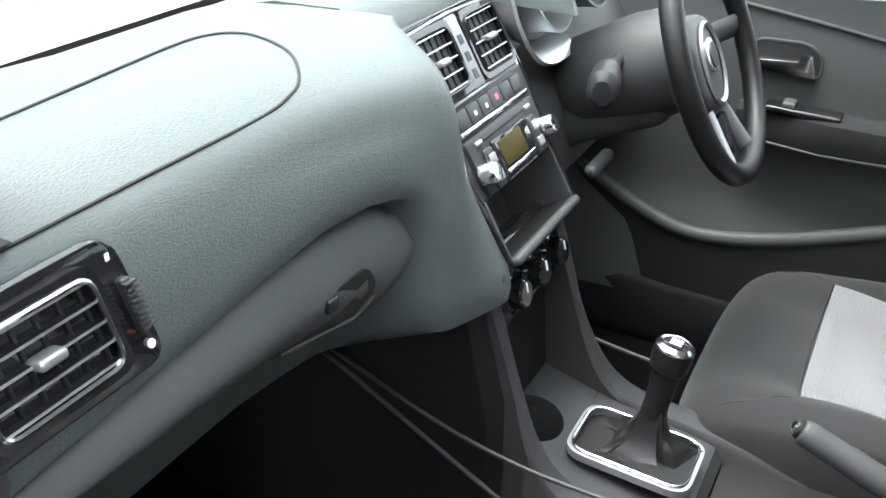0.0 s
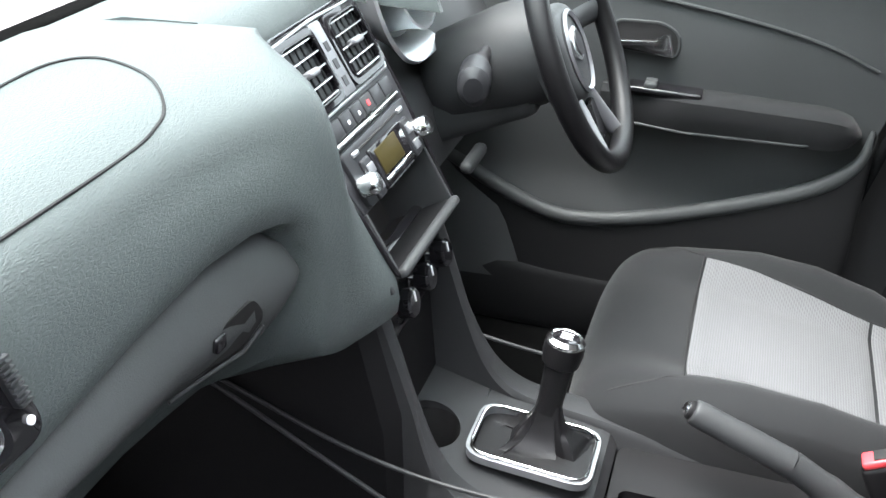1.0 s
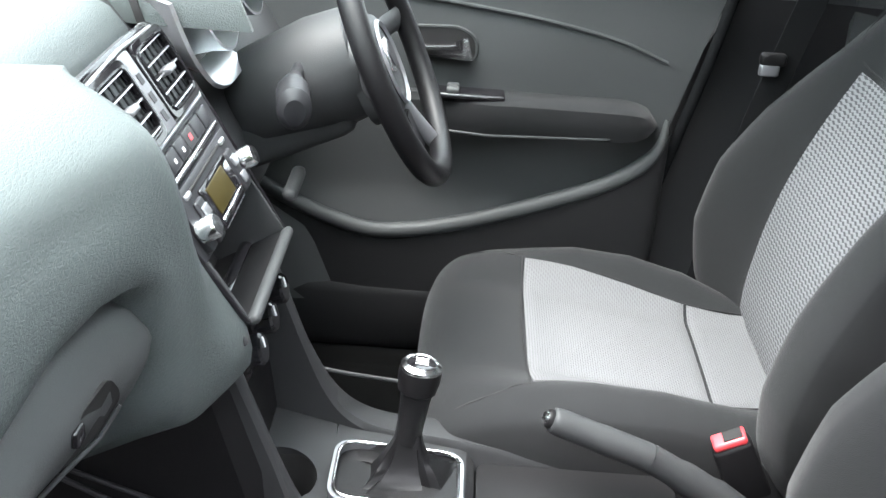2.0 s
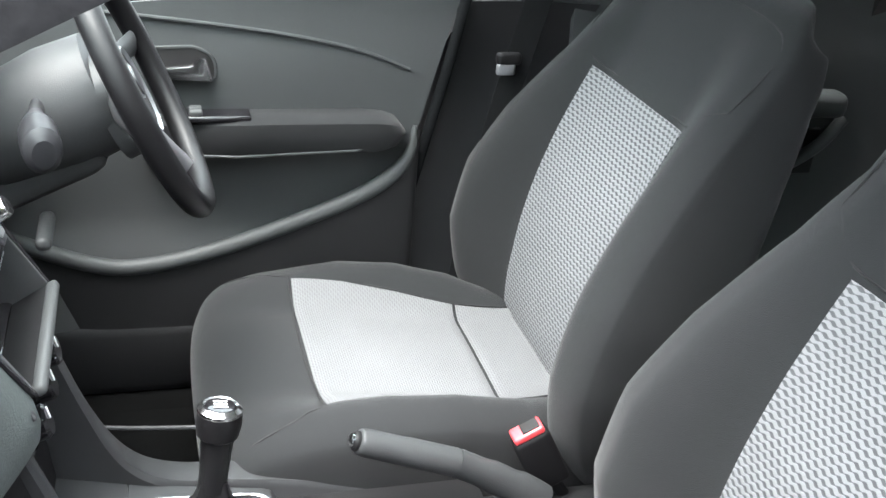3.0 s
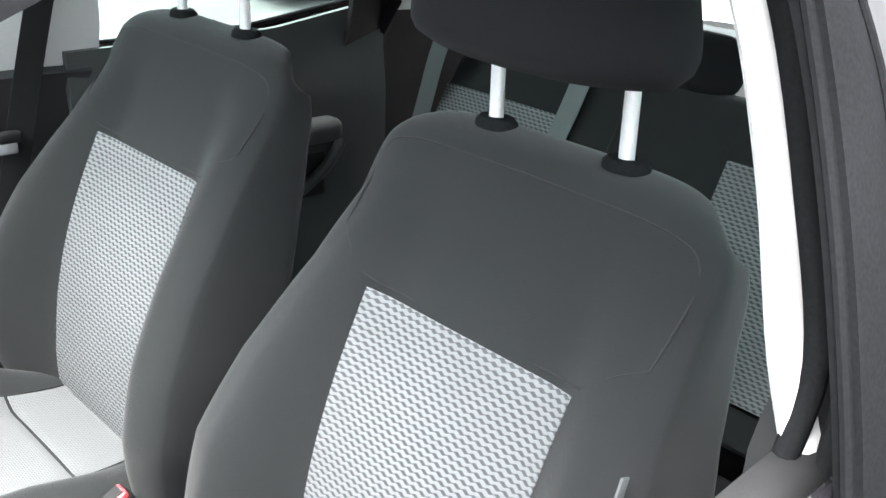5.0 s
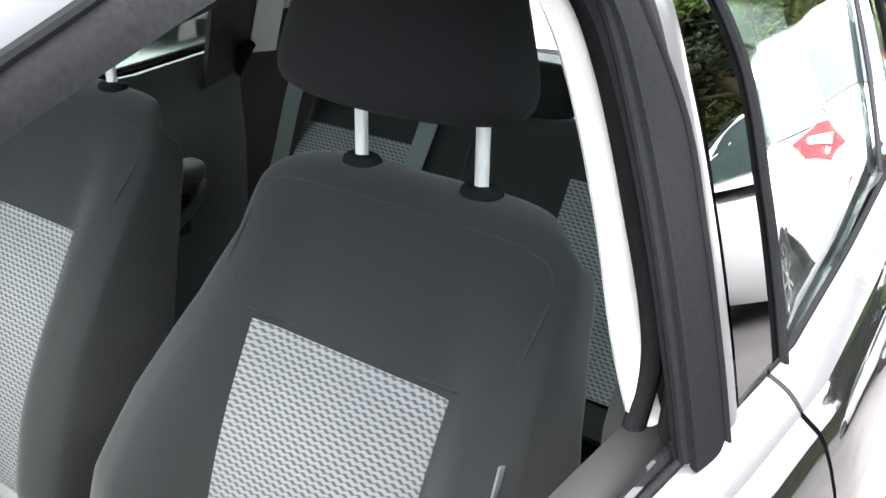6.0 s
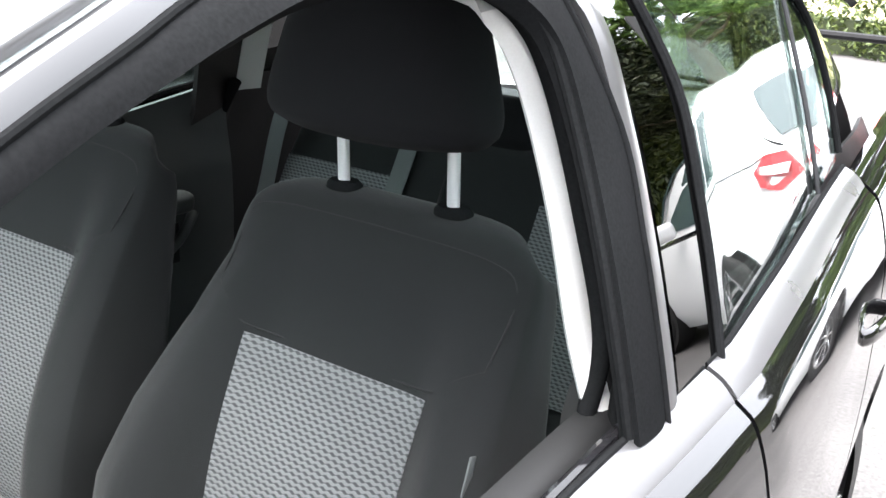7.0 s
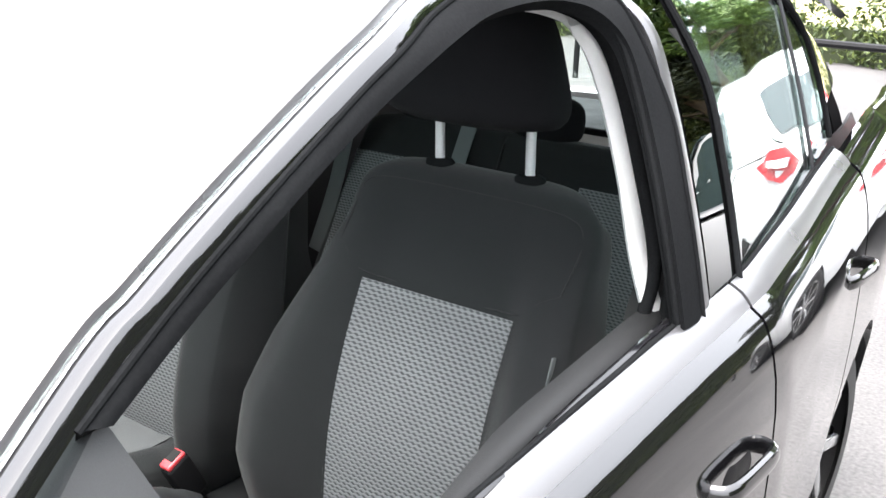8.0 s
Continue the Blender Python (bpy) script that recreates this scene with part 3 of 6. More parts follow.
# ---- doors ----
def door(s, name, label, y0, y1):
    d = thing(name, label, "car door")
    sill = belt if s < 0 else far_belt if y1 < 0 else (lambda y: belt(y) - 0.035)
    low, top = (lambda y: 0.30), (lambda y: sill(y) - 0.012)
    part("skin", side_panel(s, y0 + 0.004, y1, low, top, 0.018, 30, 70, point=shoulder_pt), PAINT, d, "glossy black door skin")
    ys = [y0 + 0.004 + (y1 - y0 - 0.004) * k / 12 for k in range(13)]
    wl = [shoulder_pt(s, y, sill(y) - 0.020, -0.003) for y in ys]
    wh = [shoulder_pt(s, y, sill(y) + 0.006, 0.010 if s < 0 else 0.022) for y in ys]
    part("waist_strip", band(wl, wh, 0.006, 0.004), STRIP, d, "satin black window strip")
    part("strip_rubber", tube([p + Vector((-s * 0.004, 0, 0.0)) for p in wh], 0.004, 8), RUBBER, d)
    return d


nd = door(-1, "front_door", "glossy black front passenger door, window lowered", -0.186, 1.10)
rd = door(-1, "rear_door", "glossy black rear door with closed reflective window", -0.955, -0.190)
fd = door(1, "front_door", "driver's door with charcoal trim and armrest", -0.186, 1.10)
fr = door(1, "rear_door", "rear door on the driver's side with charcoal trim", -0.955, -0.190)

for s, d in ((-1, nd), (1, fd)):
    # window frame: matte black band that turns down into the rear upright, with its lips
    a = arch(s, -0.008, 0.0)
    b = arch(s, -0.006, lambda y: 0.025 if y > 0.05 else 0.025 + 0.036 * ease(0, 1, (0.05 - y) / 0.08))
    part("window_frame", band(a, b, 0.022, 0.003), RUBBER, d, "matte black window frame")
    part("frame_lip", tube([p + Vector((-s * 0.012, 0, 0.004)) for p in a], 0.005, 8), RUBBER, d)
    part("frame_edge", tube([p + Vector((s * 0.001, 0, 0)) for p in b], 0.0035, 8), RUBBER, d)
    ur = [(0.05, 1.462), (-0.02, 1.445), (-0.066, 1.395), (-0.081, 1.30), (-0.082, 1.20), (-0.080, 1.10), (-0.077, 1.028)]
    ua = smooth_path([side_pt(s, y, z, -0.003) for y, z in ur], 6)
    ub = smooth_path([side_pt(s, y - 0.030, z, -0.002) for y, z in ur], 6)
    part("upright_strip", band(ua, ub, 0.008, 0.002), STRIP, d, "satin black upright strip")
    uc = smooth_path([side_pt(s, y, z, 0.004) for y, z in ((0.08, 1.430), (0.022, 1.415), (-0.012, 1.375), (-0.022, 1.30), (-0.024, 1.20), (-0.022, 1.10), (-0.020, 1.03))], 6)
    part("upright_lip", tube(uc, 0.006, 8), STRIP, d)
    # mirror corner
    sail = [side_pt(s, y, z, 0.0) for y, z in ((1.08, 0.925), (0.715, belt(0.715)), (0.75, 1.11), (0.785, 1.195))]
    part("mirror_corner", loft([sail, [p + Vector((-s * 0.05, 0, 0)) for p in sail]]), PLASTIC, d, "grey plastic mirror corner")

# rear door uprights and panes
for s, d in ((-1, rd), (1, fr)):
    up = [(-0.118, 1.028), (-0.122, 1.10), (-0.124, 1.20), (-0.118, 1.32), (-0.095, 1.45)]
    ua = smooth_path([side_pt(s, y, z, 0.001) for y, z in up], 6)
    ub = smooth_path([side_pt(s, y - 0.098, z, 0.001) for y, z in up], 6)
    part("pillar_cover", band(ua, ub, 0.012), GLASS_B, d, "gloss black pillar cover")
    part("cover_backing", band([p + Vector((-s * 0.016, 0, 0)) for p in ua], [p + Vector((-s * 0.016, 0, 0)) for p in ub], 0.006), DARK, d)
    part("divider", tube([p + Vector((s * 0.002, -0.004, 0)) for p in ub], 0.006), RUBBER, d)
    top = [(-0.19, 1.445), (-0.45, 1.445), (-0.65, 1.430), (-0.80, 1.398), (-0.92, 1.335), (-0.975, 1.255), (-0.995, 1.17), (-1.0, belt(-1.0) + 0.01)]
    ta = smooth_path([side_pt(s, y, z, 0.002) for y, z in top], 6)
    tb = smooth_path([side_pt(s, y - 0.01 * k / 3, z + 0.03 - 0.006 * k, 0.002) for k, (y, z) in enumerate(top)], 6)
    part("window_frame", tube(ta, 0.006), RUBBER, d, "black window frame")
    dv = smooth_path([side_pt(s, y, z, 0.0) for y, z in ((-0.775, 1.40), (-0.79, 1.25), (-0.797, 1.15), (-0.80, belt(-0.80) + 0.005))], 5)
    part("quarter_divider", tube(dv, 0.004), STACK, d, "black strip before the fixed quarter pane")
    part("frame_band", band(ta[:26], tb[:26], 0.012), PAINT, d)

    def pane(u, v, s=s):
        y = -0.222 + (-0.992 + 0.222) * u
        b = belt(y) if s < 0 else far_belt(y)
        t = lin([(-0.995, 1.17), (-0.975, 1.255), (-0.92, 1.335), (-0.80, 1.398), (-0.65, 1.430), (-0.45, 1.445), (-0.20, 1.445)], y)
        return side_pt(s, y, b + (t - b) * v, 0.006)
    g = part("window_pane", slab(pane, 20, 10, 0.004), GLASS_T, d, "closed reflective window pane")
    g.visible_shadow = False


def front_pane(u, v):
    y = 0.77 + (-0.015 - 0.77) * u
    t = lin([(p, q) for p, q in ARCH[::-1]], y) + 0.004
    b = belt(y)
    return side_pt(1, y, b + (t - b) * v, 0.008)


g = part("window_pane", slab(front_pane, 20, 10, 0.004), GLASS, fd)
g.visible_shadow = False


# inner side of the near door: padded top, slot strip
def near_top(u, v):
    y = 0.70 + (-0.15 - 0.70) * u
    a = math.pi * v
    return Vector((-(half(y, belt(y)) - lin([(0.45, 0.030), (0.62, 0.055)], y) - lin([(0.30, 0.045), (0.62, 0.010)], y) * (1 - math.cos(a))), y, belt(y) - 0.004 - 0.05 * (1 - math.sin(a)) ** 1.5 - (0.0 if v < 0.5 else 0.25 * (v - 0.5))))


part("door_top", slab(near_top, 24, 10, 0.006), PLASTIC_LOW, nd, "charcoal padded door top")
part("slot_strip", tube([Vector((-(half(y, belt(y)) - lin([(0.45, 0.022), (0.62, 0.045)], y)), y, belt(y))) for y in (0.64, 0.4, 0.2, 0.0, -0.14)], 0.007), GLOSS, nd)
# near-side card darker than the driver's, shade put into its colour
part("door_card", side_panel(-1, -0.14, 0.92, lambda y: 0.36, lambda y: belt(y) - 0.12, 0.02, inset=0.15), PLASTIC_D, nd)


def handle(s, y, z, parent):
    """Outer door handle: a bow over a black disc that stands in for the shaded hollow."""
    x = half(y, z)
    bow = smooth_path([Vector((s * (x + dx), y + dy, z + dz)) for dy, dx, dz in ((0.085, -0.004, 0.0), (0.07, 0.022, 0.003), (0.0, 0.028, 0.004), (-0.07, 0.024, 0.003), (-0.088, -0.004, 0.0))], 6)
    part("outer_handle", tube(bow, 0.014, 10, flat=0.6), PAINT, parent, "black door handle")
    rec = lathe([(0.0001, 0.0015), (0.036, 0.002), (0.042, -0.002)], 20, Matrix.Translation((s * (x + 0.001), y, z - 0.004)) @ pose(0, 0, 0, 0, 84 * s, 0) @ Matrix.Diagonal((0.75, 1.3, 1, 1)))
    part("handle_shade", rec, PLASTIC_D, parent)


handle(-1, -0.05, 0.845, nd)
handle(-1, -0.862, 0.885, rd)


# ---- driver's door card ----
def card(s, d, y0, y1):
    def fn(u, v):
        y = y0 + (y1 - y0) * u
        y = y if y0 < 0 else y + lin([(0.40, 0.12), (0.60, 0.085), (0.85, 0.02), (1.0, -0.03)], 0.36 + 0.64 * v) * (1 - u)
        z = 0.36 + ((belt(y) - 0.01 if y0 > 0 else far_belt(y) + 0.022) - 0.36) * v
        base = lin([(0.36, 0.675), (0.50, 0.69), (0.58, 0.715), (0.75, 0.712), (0.86, 0.715), (0.95, 0.73), (1.1, 0.735)], z)
        return Vector((s * (base - lin(TAPER_IN, y)), y, z))
    return slab(fn, 24, 20, 0.015)


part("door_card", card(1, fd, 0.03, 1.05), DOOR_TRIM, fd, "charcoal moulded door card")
edge = [(0.705, 0.006, 0.985), (0.702, 0.030, 0.86), (0.700, 0.062, 0.72), (0.690, 0.100, 0.56), (0.676, 0.135, 0.38)]
part("card_seal", tube(smooth_path(edge, 5), 0.010, 10), RUBBER, fd, "black rubber door seal")
# armrest
sec = [(0.0, 0.0), (0.0, -0.055), (-0.03, -0.075), (-0.072, -0.06), (-0.082, -0.03), (-0.078, -0.006), (-0.06, 0.004)]
arm_rows = []
for k in range(25):
    y = 0.55 - 0.445 * k / 24
    f = min(1.0, math.sqrt(max(0.0, 1 - ((k - 20) / 4) ** 2))) if k > 20 else 1.0
    f = max(f, 0.04)
    w = ease(0.75, 1.0, (0.50 - y) / 0.12)
    dz = 0.03 * max(0, (y - 0.36) / 0.14)
    arm_rows.append([Vector((0.715 + p[0] * w * (0.55 + 0.45 * f), y, 0.785 + dz * -0.2 + (p[1] + 0.035) * f * (1.0 + 0.0) - 0.035)) for p in sec])
part("armrest", loft(arm_rows), CLOTH, fd, "dark grey cloth armrest")
part("switch_panel", box(0.045, 0.13, 0.012, 0.005, at=(0.668, 0.44, 0.785)), GLOSS, fd)
for k in (0, 1):
    part("window_switch", box(0.016, 0.022, 0.012, 0.004, at=(0.656 + 0.02 * k, 0.465, 0.794)), DOOR_TRIM, fd)
# door pocket with its lip
lip = smooth_path([(0.680, 0.088, 0.76), (0.673, 0.100, 0.70), (0.667, 0.164, 0.645), (0.667, 0.282, 0.592), (0.667, 0.442, 0.536), (0.667, 0.562, 0.512), (0.669, 0.641, 0.519), (0.678, 0.747, 0.556), (0.690, 0.86, 0.612), (0.700, 0.97, 0.67)], 6)
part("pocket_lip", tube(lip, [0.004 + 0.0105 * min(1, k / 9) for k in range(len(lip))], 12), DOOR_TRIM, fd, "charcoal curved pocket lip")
# panel below the lip in the darker plastic, its shade part of the colour
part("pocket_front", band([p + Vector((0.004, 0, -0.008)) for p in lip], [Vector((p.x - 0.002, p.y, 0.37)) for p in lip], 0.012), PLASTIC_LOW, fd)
card_x = lambda z: lin([(0.36, 0.675), (0.50, 0.69), (0.58, 0.715), (0.75, 0.712)], z)
# flat dark plate on the card stands in for the shaded pocket
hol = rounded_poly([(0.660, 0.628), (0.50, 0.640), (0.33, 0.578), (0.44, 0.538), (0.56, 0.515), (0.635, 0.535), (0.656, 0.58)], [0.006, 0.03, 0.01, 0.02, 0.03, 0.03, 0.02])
part("pocket_shade", plate(hol, 0.004, lambda u, v, w: Vector((card_x(v) - 0.002 - w, u, v))), PLASTIC_D, fd, "dark plate for the shaded door pocket")
# styling line
sl = smooth_path([(0.728, 0.70, 0.950), (0.724, 0.535, 0.938), (0.720, 0.33, 0.915), (0.717, 0.19, 0.888), (0.715, 0.10, 0.855)], 6)
part("styling_seam", tube([p + Vector((-0.015, 0, 0)) for p in sl], 0.0035, 8), DOOR_TRIM, fd)
part("armrest_seam", tube([(0.648, 0.55, 0.728), (0.640, 0.4, 0.722), (0.640, 0.2, 0.730), (0.66, 0.12, 0.742)], 0.0025, 6), DOOR_TRIM, fd)
# inner release, over a dark plate painted for the shade of its hollow
rec = rounded_poly([(0.428, 0.834), (0.540, 0.842), (0.548, 0.889), (0.46, 0.893), (0.431, 0.876)], 0.02)
part("release_shade", plate(rec, 0.006, lambda u, v, w: Vector((0.7035 - w, u, v))), DARK, fd)
part("release_rim", tube([Vector((0.699, p[0], p[1])) for p in rec] + [Vector((0.699, rec[0][0], rec[0][1]))], 0.003, 6), DOOR_TRIM, fd)
lever = rounded_poly([(0.434, 0.840), (0.446, 0.880), (0.470, 0.866), (0.545, 0.858), (0.545, 0.844)], 0.006)
part("release_lever", plate(lever, 0.014, lambda u, v, w: Vector((0.696 - w - 0.008 * ease(0, 1, (0.545 - u) / 0.1), u, v)), 0.004), CHROME, fd, "chrome door release")

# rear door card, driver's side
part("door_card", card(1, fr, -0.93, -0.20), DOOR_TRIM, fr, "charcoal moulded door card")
# same card on the near side, darker with its shade painted in
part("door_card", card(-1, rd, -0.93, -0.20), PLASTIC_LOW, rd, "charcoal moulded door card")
part("armrest", box(0.06, 0.30, 0.05, 0.018, at=(0.668, -0.62, 0.80)), DOOR_TRIM, fr, "charcoal rear armrest")
# black box on the card, shade of the rear pocket put in as colour
part("pocket_shade", box(0.012, 0.26, 0.10, 0.005, at=(0.700, -0.63, 0.69)), PLASTIC_D, fr)
part("pocket_lip", tube(smooth_path([(0.69, -0.80, 0.76), (0.68, -0.74, 0.70), (0.675, -0.62, 0.645), (0.675, -0.45, 0.61)], 5), 0.013, 10), DOOR_TRIM, fr, "charcoal rear pocket lip")
# black plate on the card, shade of the pull cup put in as colour
part("pull_shade", plate(rounded_poly([(-0.63, 0.885), (-0.77, 0.875), (-0.77, 0.925), (-0.64, 0.945)], 0.02), 0.004, lambda u, v, w: Vector((0.716 - w, u, v))), PLASTIC_D, fr)


# ---- seats ----
class Pad:
    """A cushion skinned along the middle line of its seating face: rows of (y, z, half width, thickness, bolster)."""

    def __init__(self, rows, n=3.2, sub=5, flip=1):
        mid = smooth_path([(0, r[0], r[1]) for r in rows], sub)
        self.q = []
        m = len(mid)
        for i, p in enumerate(mid):
            t = (mid[min(i + 1, m - 1)] - mid[max(i - 1, 0)]).normalized()
            nn = Vector((0, t.z, -t.y)) * flip
            k = min(i / sub, len(rows) - 1)
            a = min(int(k), len(rows) - 2)
            f = k - a
            vals = [rows[a][c] + (rows[a + 1][c] - rows[a][c]) * f for c in (2, 3, 4)]
            self.q.append((p, nn, *vals))
        self.n = n
        self.len = [0.0]
        for a, b in zip(mid, mid[1:]):
            self.len.append(self.len[-1] + (b - a).length)

    def front(self, i, x):
        p, nn, hw, th, bo = self.q[i]
        f = min(1.0, abs(x) / hw)
        fall = th * 0.5 * (1 - (1 - f ** self.n) ** (1 / self.n))
        return -fall + bo * ease(0, 1, (f - 0.42) / 0.38)

    def point(self, k, x, off=0.0):
        """k: place along the middle line, from 0 to 1."""
        g = k * (len(self.q) - 1)
        i = min(int(g), len(self.q) - 2)
        f = g - i
        out = []
        for j in (i, i + 1):
            p, nn = self.q[j][0], self.q[j][1]
            out.append(p + Vector((x, 0, 0)) + nn * (self.front(j, x) + off))
        return out[0].lerp(out[1], f)

    def at(self, k):
        g = k * (len(self.len) - 1)
        i = min(int(g), len(self.len) - 2)
        return self.len[i] + (self.len[i + 1] - self.len[i]) * (g - i)

    def skin(self, m=44):
        rings = []
        for i, (p, nn, hw, th, bo) in enumerate(self.q):
            r = []
            for a in range(m):
                th_a = 2 * math.pi * a / m
                c, s = math.cos(th_a), math.sin(th_a)
                x = hw * math.copysign(abs(c) ** (2 / self.n), c)
                w = th * 0.5 * math.copysign(abs(s) ** (2 / self.n), s) - th * 0.5
                if s > 0:
                    w += bo * ease(0, 1, (abs(x) / hw - 0.42) / 0.38) * min(1, s * 3)
                r.append(p + Vector((x, 0, 0)) + nn * w)
            rings.append(r)
        return loft(rings)

    def patch(self, k0, k1, w0, w1, off=0.003, nu=20, nv=24):
        def fn(u, v):
            k = k0 + (k1 - k0) * v
            x = (2 * u - 1) * (w0 + (w1 - w0) * v)
            e = min(u, 1 - u) * 2 * (w0 + w1) / 2
            f = min(v, 1 - v) * abs(self.at(k1) - self.at(k0))
            rim = min(1, min(e, f) / 0.012)
            return self.point(k, x, off * (0.6 + 0.4 * rim) + 0.0035 * (rim ** 0.5))
        return slab(fn, nu, nv, 0.008, uv=lambda u, v: ((2 * u - 1) * (w0 + (w1 - w0) * v), self.at(k0 + (k1 - k0) * v)))

    def seam(self, pts, r=0.0014):
        return tube(smooth_path([self.point(k, x, -0.0008) for k, x in pts], 6), r, 6)


def front_seat(x0, label):
    st = thing("front_seat", label, "car seat", "front seats", at=(x0, 0, 0))
    cush = Pad([(-0.10, 0.475, 0.19, 0.14, 0.01), (-0.02, 0.465, 0.235, 0.16, 0.035), (0.06, 0.465, 0.258, 0.17, 0.062), (0.16, 0.476, 0.266, 0.17, 0.074), (0.26, 0.491, 0.270, 0.17, 0.066), (0.345, 0.505, 0.270, 0.165, 0.040), (0.42, 0.512, 0.268, 0.15, 0.018),
                (0.475, 0.497, 0.265, 0.13, 0.006), (0.508, 0.455, 0.26, 0.11, 0.0), (0.515, 0.395, 0.255, 0.09, 0.0), (0.50, 0.33, 0.24, 0.07, 0.0)], flip=-1)
    part("cushion", cush.skin(88), CLOTH, st)
    part("seat_insert", cush.patch(0.204, 0.50, 0.146, 0.186), INSERT_S, st, "pale grey cloth seat insert")
    part("rear_insert", cush.patch(0.05, 0.198, 0.130, 0.145), INSERT_S, st, "pale grey ribbed cloth insert")
    for sx in (-1, 1):
        part("bolster_seam", cush.seam([(0.05, sx * 0.133), (0.2, sx * 0.149), (0.35, sx * 0.17), (0.505, sx * 0.192), (0.56, sx * 0.212), (0.65, sx * 0.228), (0.78, sx * 0.225)]), SEAM, st)
    part("front_seam", cush.seam([(0.505, -0.192), (0.507, 0.0), (0.505, 0.192)]), SEAM, st)
    # plinth and rails
    part("seat_base", box(0.46, 0.44, 0.16, 0.03, at=(0, 0.20, 0.32)), PLASTIC_D, st)
    for sx in (-1, 1):
        part("rail", box(0.03, 0.60, 0.03, 0.006, at=(sx * 0.19, 0.15, 0.27)), PLASTIC_D, st)
        part("side_shield", box(0.02, 0.40, 0.11, 0.009, at=(sx * 0.243, 0.10, 0.40)), PLASTIC, st)

    back = Pad([(-0.075, 0.36, 0.25, 0.12, 0.02), (-0.055, 0.42, 0.285, 0.15, 0.05), (-0.042, 0.50, 0.316, 0.165, 0.080), (-0.045, 0.58, 0.330, 0.17, 0.098), (-0.062, 0.68, 0.328, 0.165, 0.094), (-0.099, 0.785, 0.306, 0.15, 0.074), (-0.158, 0.912, 0.274, 0.128, 0.040),
                (-0.198, 1.0, 0.258, 0.106, 0.014), (-0.216, 1.055, 0.252, 0.094, 0.004), (-0.230, 1.085, 0.242, 0.085, 0.0), (-0.252, 1.103, 0.225, 0.075, 0.0), (-0.285, 1.11, 0.198, 0.065, 0.0), (-0.312, 1.10, 0.165, 0.05, 0.0)], 4.0)
    part("backrest", back.skin(112), CLOTH, st)
    part("back_insert", back.patch(0.09, 0.497, 0.150, 0.158, nv=44), INSERT, st, "grey wave-woven backrest insert")
    part("shoulder_seam", back.seam([(0.540, -0.228), (0.525, -0.20), (0.506, -0.168), (0.503, -0.10), (0.503, 0.10), (0.506, 0.168), (0.525, 0.20), (0.540, 0.228)]), SEAM, st)
    for sx in (-1, 1):
        part("wing_seam", back.seam([(0.05, sx * 0.154), (0.25, sx * 0.158), (0.505, sx * 0.165)]), SEAM, st)
        part("edge_seam", back.seam([(0.540, sx * 0.228), (0.62, sx * 0.232), (0.68, sx * 0.224), (0.715, sx * 0.20), (0.735, sx * 0.14), (0.74, 0.0)]), SEAM, st)
    # headrest
    hr = []
    for k in range(19):
        v = k / 18
        z = 1.208 + 0.205 * v
        e = max(0.06, (1 - abs(2 * v - 1) ** 3.2)) ** 0.5
        e = max(0.06, (1 - abs(2 * v - 1) ** 5)) ** 0.5 if v < 0.5 else e
        w = (0.186 - 0.075 * v) * (0.82 + 0.18 * e) if v < 0.5 else (0.186 - 0.075 * v) * (0.45 + 0.55 * e)
        dpt = 0.080 * (0.4 + 0.6 * e)
        yc = -0.214 - 0.020 * v
        ring = []
        for a in range(36):
            c, s = math.cos(2 * math.pi * a / 36), math.sin(2 * math.pi * a / 36)
            x = w * math.copysign(abs(c) ** 0.62, c)
            y = dpt * math.copysign(abs(s) ** 0.75, s)
            if s > 0:
                y -= 0.012 * (1 - (x / w) ** 2)
            ring.append((x, yc + y - (0.05 * (x / w) ** 2 * 0.4), z + 0.012 * (1 - (x / w) ** 2) * (1 if v < 0.3 else 0) * -0.6))
        hr.append(ring)
    part("headrest", loft(hr), CLOTH_B, st, "black padded headrest")
    for sx in (-1, 1):
        part("headrest_post", tube([(sx * 0.0935, -0.274, 1.08), (sx * 0.0935, -0.268, 1.22)], 0.0085, 12), POST, st, "chrome headrest post")
        part("post_guide", lathe([(0.009, 0.008), (0.019, 0.007), (0.0235, 0.002), (0.0245, -0.005)], 20, Matrix.Translation((sx * 0.0935, -0.274, 1.110)) @ Matrix.Diagonal((1.2, 0.85, 1, 1))), RUBBER, st)
    return st


seat = front_seat(-0.366, "charcoal cloth passenger seat with grey woven insert")
seat2 = copy_thing(seat, pose(0.378, -0.024, 0))
seat2["label"] = "charcoal cloth driver's seat with grey woven insert"
tag = part("label_tag", box(0.003, 0.012, 0.05, 0.001, at=(-0.262, -0.092, 0.872), rot=pose(0, 0, 0, 18, 0, 0)), BELT, seat, "small grey woven label")

# ---- rear bench ----
bench = thing("rear_bench", "dark cloth rear bench with pale inserts", "car seat")
rb = Pad([(-0.78, 0.52, 0.60, 0.14, 0.0), (-0.85, 0.62, 0.61, 0.14, 0.0), (-0.93, 0.78, 0.60, 0.14, 0.0), (-1.0, 0.92, 0.585, 0.13, 0.0), (-1.025, 0.975, 0.57, 0.12, 0.0), (-1.055, 1.0, 0.555, 0.10, 0.0), (-1.10, 0.995, 0.54, 0.06, 0.0)], 5.0)
part("backrest", rb.skin(60), CLOTH, bench)
